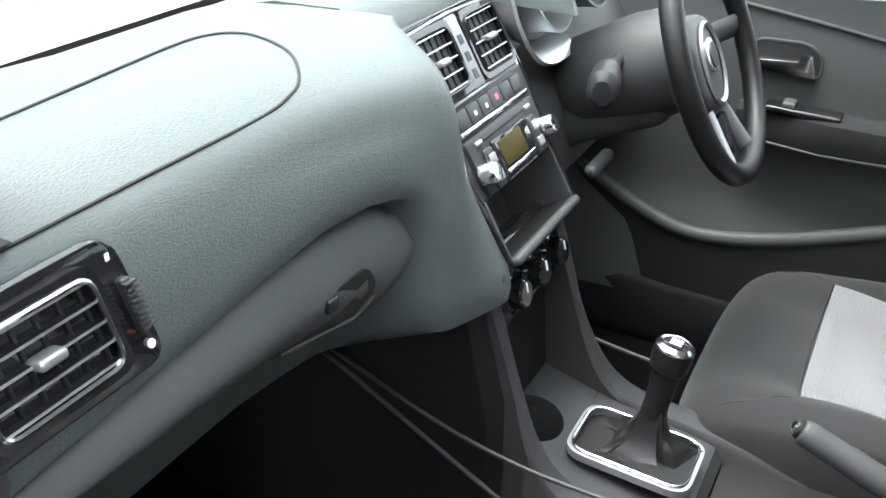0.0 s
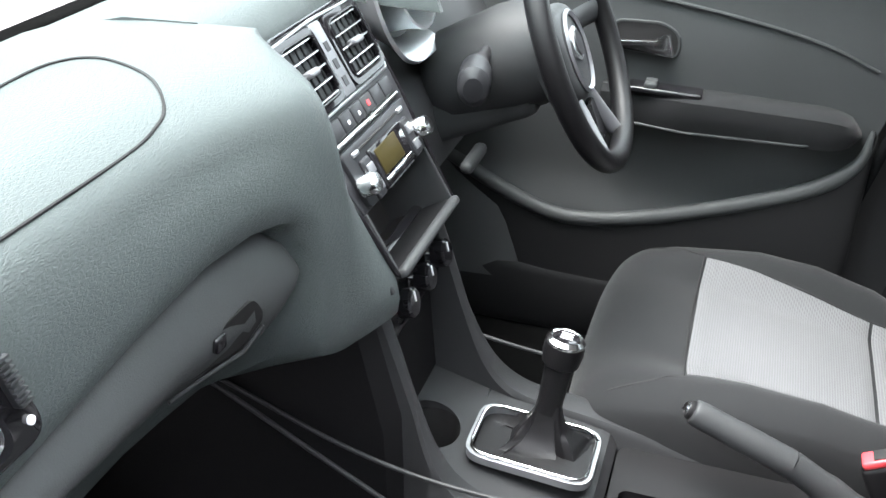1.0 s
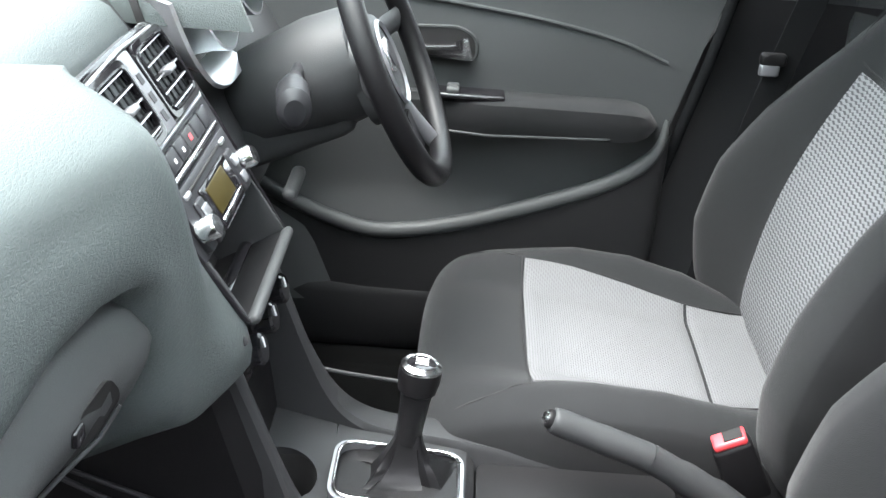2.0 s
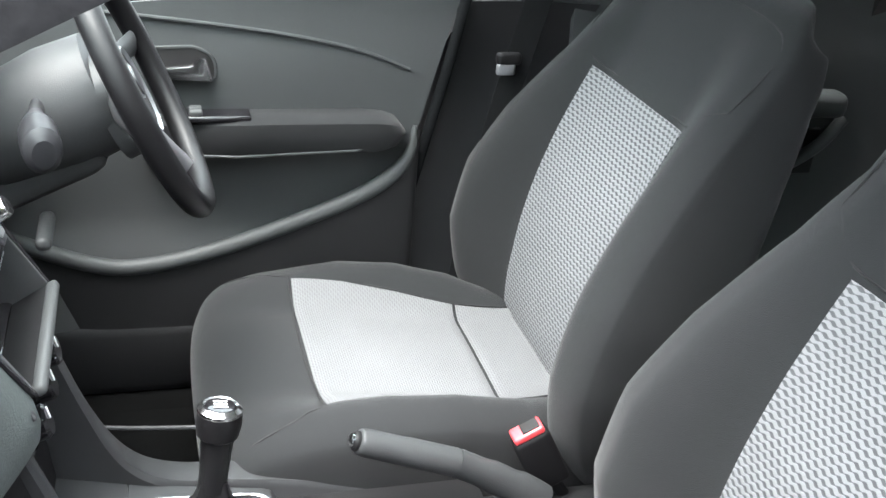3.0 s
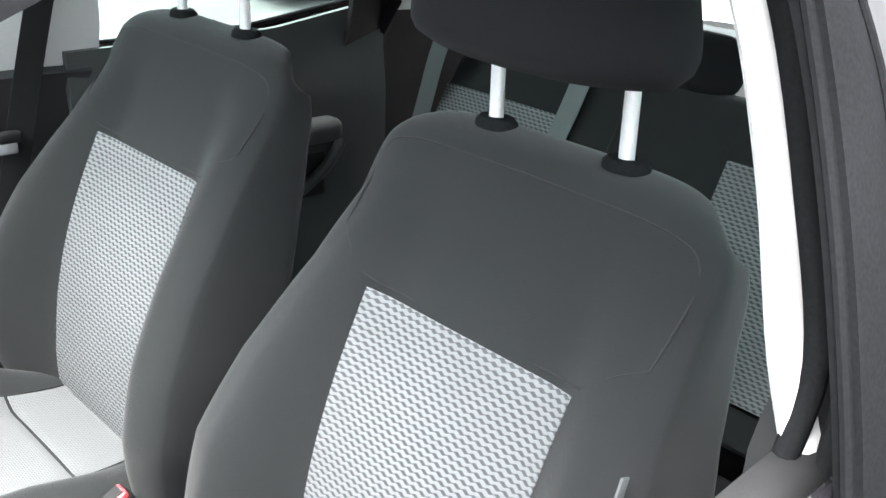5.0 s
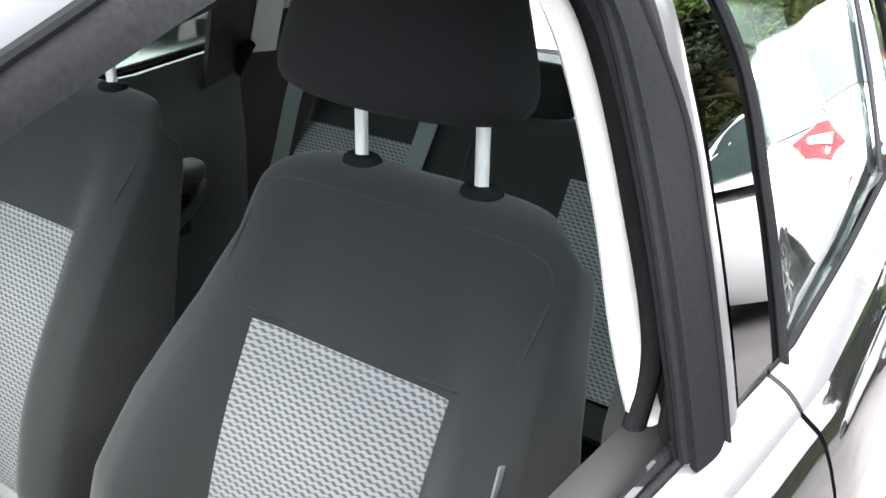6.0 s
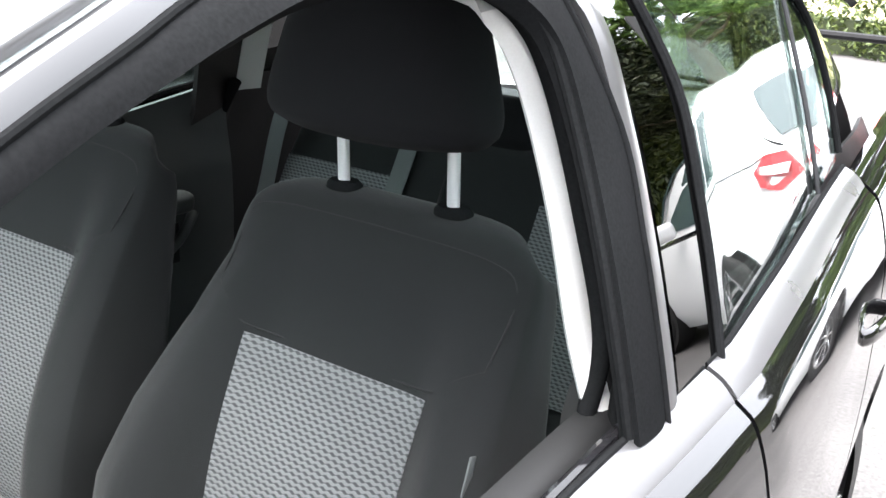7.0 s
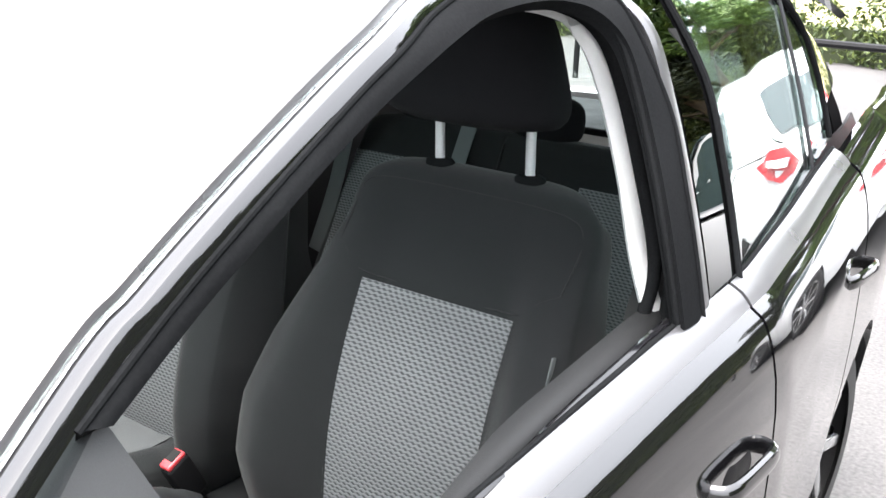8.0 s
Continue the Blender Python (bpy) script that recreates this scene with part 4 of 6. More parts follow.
rc = Pad([(-0.74, 0.49, 0.58, 0.16, 0.0), (-0.60, 0.50, 0.60, 0.16, 0.0), (-0.42, 0.52, 0.60, 0.15, 0.0), (-0.33, 0.51, 0.60, 0.12, 0.0), (-0.30, 0.46, 0.59, 0.10, 0.0), (-0.31, 0.38, 0.58, 0.06, 0.0)], 5.0, flip=-1)
part("cushion", rc.skin(60), CLOTH_B, bench)


def bench_patch(x0, x1, k0, k1):
    def fn(u, v):
        return rb.point(k0 + (k1 - k0) * v, x0 + (x1 - x0) * u, 0.004)
    return slab(fn, 10, 14, 0.006, uv=lambda u, v: (x0 + (x1 - x0) * u, rb.at(k0 + (k1 - k0) * v)))


part("back_insert", bench_patch(0.225, 0.565, 0.10, 0.465), INSERT, bench, "grey woven insert")
part("back_insert", bench_patch(-0.505, -0.158, 0.10, 0.48), INSERT, bench, "grey woven insert")
part("centre_seam", rb.seam([(0.1, 0.09), (0.4, 0.09), (0.6, 0.09), (0.75, 0.09)], 0.004), SEAM, bench)
for x in (-0.36, 0.36, 0.0):
    hw = 0.115 if x else 0.10
    rings = []
    for k in range(13):
        v = k / 12
        e = max(0.08, 1 - abs(2 * v - 1) ** 3) ** 0.5
        rings.append([(x + hw * (0.6 + 0.4 * e) * math.copysign(abs(math.cos(a)) ** 0.6, math.cos(a)), -1.08 + 0.05 * e * math.copysign(abs(math.sin(a)) ** 0.8, math.sin(a)), 0.985 + 0.115 * v) for a in [2 * math.pi * i / 28 for i in range(28)]])
    part("headrest", loft(rings), CLOTH_B, bench, "low black rear headrest")


# ---- belts ----
def strap(pts, w, th, mat, name, label, dirv):
    t = thing(name, label, "seat belt")
    d = Vector(dirv).normalized() * (w / 2)
    a, b = [Vector(p) + d for p in pts], [Vector(p) - d for p in pts]
    part("webbing", band(smooth_path(a, 6), smooth_path(b, 6), th), mat, t)
    return t


sb = strap([(0.60, -0.17, 1.32), (0.66, -0.135, 1.10), (0.668, -0.09, 0.90), (0.66, -0.05, 0.72), (0.645, -0.01, 0.45)], 0.048, 0.0015, BELT_D, "seat_belt", "dark driver's seat belt hanging on the pillar", (0, 1, 0.2))
part("tongue", box(0.012, 0.034, 0.022, 0.005, at=(0.650, -0.058, 0.872)), SATIN_D, sb, "metal belt tongue")
part("tongue_grip", box(0.018, 0.045, 0.022, 0.007, at=(0.652, -0.062, 0.890)), PLASTIC_D, sb)
strap([(0.198, -1.02, 1.005), (0.205, -0.975, 0.90), (0.215, -0.88, 0.72)], 0.048, 0.0015, BELT, "seat_belt", "grey rear seat belt lying on the bench", (1, 0, 0))
strap([(0.515, -0.962, 1.08), (0.56, -0.955, 0.96), (0.605, -0.945, 0.78), (0.64, -0.90, 0.60)], 0.048, 0.0015, BELT, "seat_belt", "grey rear seat belt by the pillar", (1, 0, 0.2))


def buckle(x, y, z, label):
    b = thing("belt_buckle", label, "belt buckle", "belt buckles")
    m = pose(x, y, z, -28, 0, 0)
    part("shell", box(0.032, 0.055, 0.10, 0.008, at=(0, 0, -0.05)), PLASTIC_D, b, m=m)
    part("release_button", box(0.028, 0.046, 0.012, 0.004, at=(0, 0.0, 0.004)), RED, b, "red release button", m=m)
    part("button_slot", box(0.02, 0.026, 0.004, 0.001, at=(0, -0.006, 0.0100)), DARK, b, m=m)
    part("stalk", tube([(0, 0.0, -0.09), (0, -0.01, -0.16), (0, -0.02, -0.24)], 0.010), PLASTIC_D, b, m=m)


buckle(0.083, 0.058, 0.530, "red and black driver's belt buckle")
buckle(-0.09, 0.058, 0.49, "red and black passenger's belt buckle")


# ---- dashboard ----
dash = thing("dashboard", "charcoal leather-grained dashboard across the front of the cabin", "dashboard")
PROF = [(1.25, 0.93), (1.15, 1.00), (1.04, 1.04), (0.90, 1.057), (0.79, 1.060), (0.742, 1.052), (0.708, 1.034), (0.690, 1.000), (0.680, 0.958), (0.674, 0.916)]
SHELF = [(0.679, 0.900), (0.705, 0.894), (0.73, 0.885), (0.743, 0.855), (0.75, 0.79), (0.76, 0.76)]
FULL = [(0.672, 0.905), (0.669, 0.87), (0.667, 0.83), (0.665, 0.79), (0.665, 0.765), (0.672, 0.745)]
UNDER = [(0.82, 0.69), (1.02, 0.65), (1.25, 0.65)]


def stack_y(z):
    return 0.637 + 0.609 * (z - 0.765)


def push(x):
    """How far the passenger's side of the dashboard stands forward of the stack."""
    return 0.066 * ease(0, 1, (-0.14 - x) / 0.30)


def lean_z(x, z):
    """The pad's lower edge rises towards the centre."""
    return z + 0.085 * (min(x, -0.33) + 0.765) * max(0.0, min(1.0, (1.0 - z) / 0.07)) * ease(1, 0, (x + 0.33) / 0.12)


def dash_ring(x, mixf, side):
    """side: 0 on the passenger's pad, 1 where it meets the centre stack."""
    low = [(a[0] + (b[0] - a[0]) * mixf, a[1] + (b[1] - a[1]) * mixf) for a, b in zip(SHELF, FULL)]
    pts = smooth2(PROF) + low
    out = []
    for y, z in pts:
        f = side * max(0.0, min(1.0, (0.92 - y) / 0.10)) * (0.4 + 0.6 * ease(0, 1, (z - 0.745) / 0.07))
        out.append(Vector((x, y + (stack_y(z) + 0.004 - y) * f + push(x) * max(0.0, min(1.0, (0.94 - y) / 0.15)), lean_z(x, z))))
    return out + [Vector((x, y + push(x) * 0.5, z)) for y, z in UNDER]


def smooth2(p):
    return [(v.x, v.y) for v in smooth_path([(a, b, 0) for a, b in p], 3)]


rings = []
for x in (-0.78, -0.70, -0.60, -0.50, -0.40, -0.34, -0.305, -0.285, -0.272, -0.262, -0.25, -0.235, -0.22, -0.205, -0.19, -0.175, -0.16, -0.145, -0.133, -0.126):
    rings.append(dash_ring(x, ease(0, 1, (x + 0.305) / 0.05), max(0.0, min(1.0, (x + 0.215) / 0.085)) ** 1.3))
part("passenger_pad", loft(rings), DASH, dash, "leather-grained soft dashboard top")
# centre block behind the stack, then the driver's side
CEN = [(1.25, 0.93), (1.1, 1.02), (0.98, 1.053), (0.89, 1.058), (0.865, 1.045), (0.845, 1.02), (0.83, 0.93), (0.82, 0.84), (0.81, 0.77), (0.82, 0.72), (1.0, 0.66), (1.25, 0.65)]
part("centre_block", loft([[Vector((x, y, z)) for y, z in CEN] for x in (-0.129, -0.06, 0.0, 0.06, 0.135)]), DASH, dash)
DRV = [(1.25, 0.93), (1.1, 1.02), (0.96, 1.055), (0.89, 1.045), (0.85, 1.00), (0.82, 0.95), (0.785, 0.90), (0.755, 0.85), (0.735, 0.79), (0.735, 0.74), (0.775, 0.69), (0.86, 0.65), (1.0, 0.62), (1.25, 0.62)]
part("driver_block", loft([[Vector((x, y, z)) for y, z in DRV] for x in (0.134, 0.20, 0.30, 0.42, 0.54, 0.64, 0.72)]), PLASTIC, dash)
# airbag cover joint
jl = smooth_path([(a, b, 0) for a, b in ((-0.80, 0.785), (-0.60, 0.786), (-0.445, 0.786), (-0.385, 0.789), (-0.350, 0.800), (-0.308, 0.838), (-0.278, 0.89), (-0.268, 0.925), (-0.282, 0.950), (-0.33, 0.960), (-0.50, 0.945), (-0.80, 0.915))], 6)


def topz(x, y):
    p = push(x)
    q = y - p if y < 0.79 + p else (y - p * 0.94 / 0.15) / (1 - p / 0.15) if y < 0.94 else y
    return lin([(v[0], v[1]) for v in smooth2(PROF)][::-1], q)


part("airbag_joint", tube([(p.x, p.y, topz(p.x, p.y) + 0.001) for p in jl], 0.0016, 6), SEAM, dash, "thin airbag cover joint")
# writing on the airbag cover, cut by the view: plain bar
part("airbag_mark", box(0.05, 0.010, 0.001, 0, at=(-0.74, 0.787, 1.0475), rot=None), SEAM, dash)


LID = [(0.888, -0.016), (0.884, 0.0), (0.875, 0.016), (0.85, 0.030), (0.83, 0.034), (0.815, 0.033), (0.80, 0.027), (0.785, 0.018), (0.77, 0.006), (0.766, -0.01)]


def lid_z(u, v):
    lo, hi = 0.846 - 0.13 * (u + 0.765), 0.893 + 0.085 * (u + 0.765)
    return lo + (hi - lo) * (v - 0.766) / 0.122


def gb(u, v, w):
    return Vector((u, 0.702 + push(u) + (0.896 - v) * 0.06 - lin(LID[::-1], v) - (w - 0.026), lid_z(u, v)))


lid_rows = []
for x in [-0.775, -0.6, -0.45, -0.36] + [-0.335 + 0.061 * math.sin(math.pi / 2 * k / 9) for k in range(10)]:
    e = max(0.0, min(1.0, (x + 0.335) / 0.061))
    c = math.sqrt(max(0.0, 1 - e * e))
    lid_rows.append([Vector((x, gb(x, v, 0.026).y + 0.012 * (1 - c), lid_z(x, 0.838 + (v - 0.838) * (0.12 + 0.88 * c)))) for v, _ in LID] + [Vector((x, 0.76 + push(x), lid_z(x, 0.838 + (0.766 - 0.838) * c))), Vector((x, 0.76 + push(x), lid_z(x, 0.838 + 0.055 * c)))])
gbx = part("glovebox_lid", loft(lid_rows), DOOR_TRIM, dash, "charcoal glovebox lid")
# dark plate on the lid, shade of the grip recess painted in
slot = rounded_poly([(-0.425, 0.787), (-0.352, 0.787), (-0.338, 0.820), (-0.35, 0.841), (-0.395, 0.834)], 0.008)
part("latch_shade", plate(slot, 0.003, lambda u, v, w: gb(u, v, 0.0262 + w)), DARK, gbx)
part("latch_grip", tube([gb(-0.448, 0.776, 0.030), gb(-0.40, 0.780, 0.034), gb(-0.352, 0.786, 0.034), gb(-0.336, 0.808, 0.030)], 0.0022), PLASTIC, gbx, "grey glovebox handle")
part("latch_lock", box(0.018, 0.008, 0.016, 0.003, at=gb(-0.402, 0.822, 0.030)), GLOSS, gbx)
# near-black sheet behind the lid, shade of its gap painted in
part("lid_gap_shade", slab(lambda u, v: Vector((-0.775 + 0.50 * u, 0.735 + push(-0.775 + 0.50 * u), lid_z(-0.775 + 0.50 * u, 0.772 + 0.114 * v))), 4, 4, 0.01), DARK, dash)
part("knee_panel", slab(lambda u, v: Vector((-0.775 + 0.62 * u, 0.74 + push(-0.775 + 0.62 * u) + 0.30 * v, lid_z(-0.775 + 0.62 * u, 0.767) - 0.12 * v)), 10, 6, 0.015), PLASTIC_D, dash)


def vent(name, m, w, h, nslat, nvane, parent, skew=0.0, label="", rim=True):
    """An air vent: bezel, dark plate for the shade inside, slats, vanes behind and a thumb tab."""
    def to(u, v, q):
        return m @ Vector((u + skew * v, v, q))
    o = rounded_poly([(-w / 2, -h / 2), (w / 2, -h / 2), (w / 2, h / 2), (-w / 2, h / 2)], 0.016)
    i = [Vector((p.x * (1 - 0.016 / w), p.y * (1 - 0.016 / h))) for p in o]
    v = part(name, ring_plate(o, i, 0.008, to), GLOSS, parent, label)
    part("vent_shade", plate(i, 0.002, lambda a, b, q: to(a, b, q - 0.03)), DARK, v)
    part("vent_rim", tube([to(p.x, p.y, 0.0085) for p in i] + [to(i[0].x, i[0].y, 0.0085)], 0.0022 if rim else 0.0016, 6), CHROME if rim else GLOSS, v, "thin chrome rim" if rim else "")
    for k in range(nslat):
        y = -h / 2 + 0.012 + (h - 0.024) * k / (nslat - 1)
        bm = box(w - 0.018, 0.0022, 0.014, 0.0008, 2)
        bm.transform(Matrix.Translation((skew * y, y, 0.0)))
        part("slat", bm, PLASTIC_D, v, m=m)
        bm = box(w - 0.020, 0.0017, 0.0012, 0, 1)
        bm.transform(Matrix.Translation((skew * y, y, 0.0076)))
        part("slat_edge", bm, SATIN, v, m=m)
    for k in range(nvane):
        x = -w / 2 + 0.014 + (w - 0.028) * k / (nvane - 1)
        bm = box(0.003, h - 0.016, 0.016, 0.0008, 1)
        for q in bm.verts:
            q.co.x += skew * q.co.y
        bm.transform(Matrix.Translation((x, 0, -0.006)))
        part("vane", bm, PLASTIC_LOW, v, m=m)
    bm = box(0.024, 0.008, 0.016, 0.003, at=(0, 0, 0.008))
    part("thumb_tab", bm, SATIN_D, v, m=m)
    return v


# side vent: faces back and slightly up
mv = Matrix.Translation((-0.731, 0.746, 0.988)) @ Matrix(((1, 0, 0, 0), (0, 0.20, -0.98, 0), (0, 0.98, 0.20, 0), (0, 0, 0, 1)))
sur = rounded_poly([(-0.09, -0.058), (0.098, -0.058), (0.072, 0.052), (-0.09, 0.052)], 0.022)
part("vent_surround", plate(sur, 0.008, lambda u, v, w: mv @ Vector((u, v, w - 0.004)), 0.004), GLOSS, dash)
mv2 = mv @ Matrix.Translation((-0.012, 0, 0.005))
vent("side_vent", mv2, 0.125, 0.088, 5, 6, dash, -0.18, "black side air vent with silver slats")
wheel_l = box(0.010, 0.045, 0.010, 0.003, at=(0.073 - 0.0, -0.004, 0.006))
for q in wheel_l.verts:
    q.co.x -= 0.20 * q.co.y
part("vent_wheel", wheel_l, STACK, dash, "ribbed vent wheel", m=mv)
for k in range(9):
    bm = box(0.011, 0.0018, 0.004, 0, at=(0.073 - 0.2 * (-0.022 + 0.0046 * k), -0.022 + 0.0046 * k, 0.012))
    part("wheel_rib", bm, PLASTIC, dash, m=mv)
part("vent_mark", box(0.0045, 0.006, 0.002, 0.001, at=(0.064, 0.036, 0.0035)), WHITE_MARK, dash, m=mv)
part("vent_mark", lathe([(0.0001, 0.006), (0.0035, 0.006), (0.0035, 0.003)], 14, mv @ Matrix.Translation((0.082, -0.040, 0))), WHITE_MARK, dash)

# ---- centre stack ----
stack = thing("centre_stack", "satin black centre panel with radio and vents", "car console")
SM = Matrix.Translation((-0.016, 0.637, 0.765)) @ Matrix(((1, 0, 0, 0), (0, 0.52, -0.854, 0), (0, 0.854, 0.52, 0), (0, 0, 0, 1)))
S3 = lambda u, v, w: SM @ Vector((u, v, w))
out_l = rounded_poly([(-0.108, 0.03), (0.108, 0.03), (0.122, 0.20), (0.120, 0.328), (-0.143, 0.328), (-0.128, 0.20)], [0.012, 0.012, 0.03, 0.04, 0.04, 0.03], 6)
# panel with the pocket left open below
pan = rounded_poly([(-0.110, 0.112), (0.110, 0.112), (0.122, 0.20), (0.120, 0.328), (-0.143, 0.328), (-0.128, 0.20)], [0.004, 0.004, 0.03, 0.04, 0.04, 0.03], 6)
part("panel", plate(pan, 0.03, lambda u, v, w: S3(u, v, w - 0.03), 0.004), STACK, stack)
part("panel_edge", tube([S3(p.x, p.y, -0.002) for p in out_l] + [S3(out_l[0].x, out_l[0].y, -0.002)], 0.0035, 8), GLOSS, stack)
for sx in (-1, 1):
    v = vent("centre_vent", SM @ Matrix.Translation((sx * 0.0665 - 0.010, 0.277, 0.0)), 0.102, 0.090, 5, 6, stack, 0.0, "black centre air vent with silver slats", False)
part("vent_divider", plate(rounded_poly([(-0.026, 0.230), (0.006, 0.230), (0.003, 0.322), (-0.023, 0.322)], 0.004), 0.006, S3, 0.002), SATIN_D, stack, "silver strip between the vents")
for k in range(3):
    part("divider_mark", box(0.010, 0.012, 0.001, 0, at=(-0.010, 0.247 + 0.022 * k, 0.0065)), STACK, stack, m=SM)
part("vent_surround", tube([S3(x, y, 0.002) for x, y in ((-0.122, 0.227), (-0.133, 0.25), (-0.134, 0.305), (-0.115, 0.322), (-0.01, 0.326), (0.095, 0.322), (0.114, 0.305), (0.116, 0.25), (0.108, 0.227), (-0.122, 0.227))], 0.0022, 6), SATIN, stack)
for k in range(6):
    part("switch_button", box(0.030, 0.022, 0.006, 0.002, at=(-0.0805 + 0.0322 * k, 0.209, 0.002)), STACK if k != 3 else PLASTIC, stack, m=SM)
for k in (1, 2):
    part("button_mark", box(0.005, 0.005, 0.0006, 0, at=(-0.0805 + 0.0322 * k, 0.207, 0.0054)), WHITE_MARK, stack, m=SM)
part("hazard_mark", box(0.008, 0.007, 0.0006, 0, at=(-0.0805 + 0.0322 * 3, 0.209, 0.0054)), RED, stack, m=SM)
part("chrome_strip", box(0.20, 0.006, 0.006, 0.002, at=(0, 0.193, 0.003)), CHROME, stack, m=SM)
radio = part("radio", plate(rounded_poly([(-0.098, 0.116), (0.098, 0.116), (0.103, 0.186), (-0.103, 0.186)], 0.008), 0.006, S3, 0.002), STACK, stack, "car radio with silver knobs")
part("disc_slot", box(0.125, 0.0035, 0.003, 0.001, at=(0, 0.176, 0.006)), DARK, radio, m=SM)
for sx in (-1, 1):
    part("slot_button", box(0.016, 0.006, 0.005, 0.002, at=(sx * 0.075, 0.176, 0.007)), SATIN, radio, m=SM)
    part("radio_knob", lathe([(0.0135, 0.0), (0.013, 0.017), (0.011, 0.020), (0.0001, 0.0205)], 24, SM @ Matrix.Translation((sx * 0.093, 0.141, 0.006))), CHROME, radio, "silver radio knob")
    part("silver_wing", box(0.022, 0.050, 0.006, 0.003, at=(sx * 0.066, 0.141, 0.008)), STACK, radio, m=SM)
    for k in range(2):
        part("wing_button", box(0.015, 0.012, 0.003, 0.001, at=(sx * 0.066, 0.130 + 0.022 * k, 0.012)), SATIN_D, radio, m=SM)
part("display_frame", box(0.102, 0.052, 0.006, 0.004, at=(0, 0.143, 0.008)), GLOSS, radio, m=SM)
part("display", box(0.066, 0.032, 0.002, 0.001, at=(-0.008, 0.148, 0.0115)), LCD, radio, "olive display, switched off", m=SM)
part("silver_bar", box(0.088, 0.006, 0.004, 0.002, at=(0, 0.126, 0.011)), CHROME, radio, m=SM)
for k in range(6):
    part("preset_button", box(0.011, 0.005, 0.004, 0.001, at=(-0.037 + 0.0148 * k, 0.1185, 0.008)), SATIN, radio, m=SM)
for sx in (-1, 1):
    part("stack_cheek", box(0.008, 0.29, 0.09, 0.002, at=(sx * 0.1245, 0.165, -0.052)), PLASTIC, stack, m=SM)
# open pocket under the radio; shade towards its back put into the colours
part("pocket_floor", box(0.205, 0.004, 0.10, 0.001, at=(0, 0.036, -0.05)), PLASTIC_D, stack, m=SM)
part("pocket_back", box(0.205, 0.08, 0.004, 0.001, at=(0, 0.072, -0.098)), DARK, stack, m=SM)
for sx in (-1, 1):
    part("pocket_side", box(0.005, 0.078, 0.10, 0.001, at=(sx * 0.105, 0.074, -0.05)), PLASTIC, stack, m=SM)
part("pocket_lip", box(0.214, 0.012, 0.014, 0.005, at=(0, 0.033, 0.003)), PLASTIC, stack, "grey pocket lip", m=SM)
# heater controls below, facing back
HM = Matrix.Translation((0, 0.685, 0.725)) @ Matrix(((1, 0, 0, 0), (0, 0.26, -0.966, 0), (0, 0.966, 0.26, 0), (0, 0, 0, 1)))
part("heater_panel", box(0.20, 0.11, 0.02, 0.01, at=(0, 0, -0.006)), GLOSS, stack, "gloss black heater panel", m=HM)
for k, x in enumerate((-0.068, 0.0, 0.068)):
    kn = part("heater_knob", lathe([(0.026, 0.0), (0.026, 0.006), (0.020, 0.010), (0.019, 0.026), (0.016, 0.029), (0.0001, 0.029)], 28, HM @ Matrix.Translation((x, -0.008, 0.004))), GLOSS, stack, "black heater knob")
    part("knob_ring", lathe([(0.0265, 0.004), (0.0285, 0.006), (0.0265, 0.008), (0.0265, 0.004)], 28, HM @ Matrix.Translation((x, -0.008, 0.004))), GLOSS, kn)
    part("knob_pointer", box(0.003, 0.014, 0.002, 0.001, at=(x, 0.0, 0.034)), WHITE_MARK, kn, m=HM)
for k in range(4):
    part("heater_button", box(0.02, 0.012, 0.006, 0.002, at=(-0.06 + 0.04 * k, 0.038, 0.006)), SATIN_D if k % 2 else GLOSS, stack, m=HM)

# ---- instrument pod ----
pod = thing("instrument_pod", "dark instrument pod with silver ring edge", "instruments", at=(0, -0.045, 0))
sec = []
for k in range(15):
    a = math.pi * k / 14
    sec.append((0.34 - 0.17 * math.cos(a), 1.015 + 0.105 * math.sin(a) ** 0.8))
hood_r = []
for y, g in ((0.76, 1.0), (0.80, 1.02), (0.90, 0.98), (1.0, 0.8)):
    hood_r.append([Vector((0.34 + (x - 0.34) * g, y + 0.04 * (z - 1.035) / 0.1, 0.985 + (z - 0.985) * g)) for x, z in sec])
part("hood", slab(lambda u, v: hood_r[min(3, round(v * 3))][min(14, round(u * 14))], 14, 3, 0.02), DASH, pod)
part("face", plate([(x, z) for x, z in sec] + [(0.50, 0.95), (0.18, 0.95)], 0.01, lambda u, v, w: Vector((u, 0.885 + 0.35 * (v - 1.0) - w, v))), DARK, pod)
for x in (0.255, 0.425):
    cone = lathe([(0.068, 0.0), (0.070, 0.03), (0.076, 0.055), (0.072, 0.056), (0.064, 0.03), (0.060, 0.002), (0.0001, 0.004)], 28, Matrix.Translation((x, 0.87, 1.02)) @ pose(0, 0, 0, 70, 0, 0))
    part("dial_cone", cone, SATIN if x < 0.3 else SATIN_D, pod, "silver dial ring")
    part("dial_face", lathe([(0.0001, 0.008), (0.062, 0.008)], 28, Matrix.Translation((x, 0.87, 1.02)) @ pose(0, 0, 0, 70, 0, 0)), DARK, pod, "black dial face")
part("lower_bezel", band(smooth_path([(0.165, 0.845, 1.045), (0.167, 0.825, 0.99), (0.185, 0.808, 0.95), (0.215, 0.800, 0.93), (0.26, 0.795, 0.922), (0.34, 0.795, 0.922)], 5), smooth_path([(0.182, 0.885, 1.045), (0.187, 0.872, 0.995), (0.205, 0.855, 0.966), (0.235, 0.845, 0.95), (0.27, 0.84, 0.945), (0.34, 0.84, 0.945)], 5), 0.006, 0.004), SATIN, pod, "silver lower instrument edge")
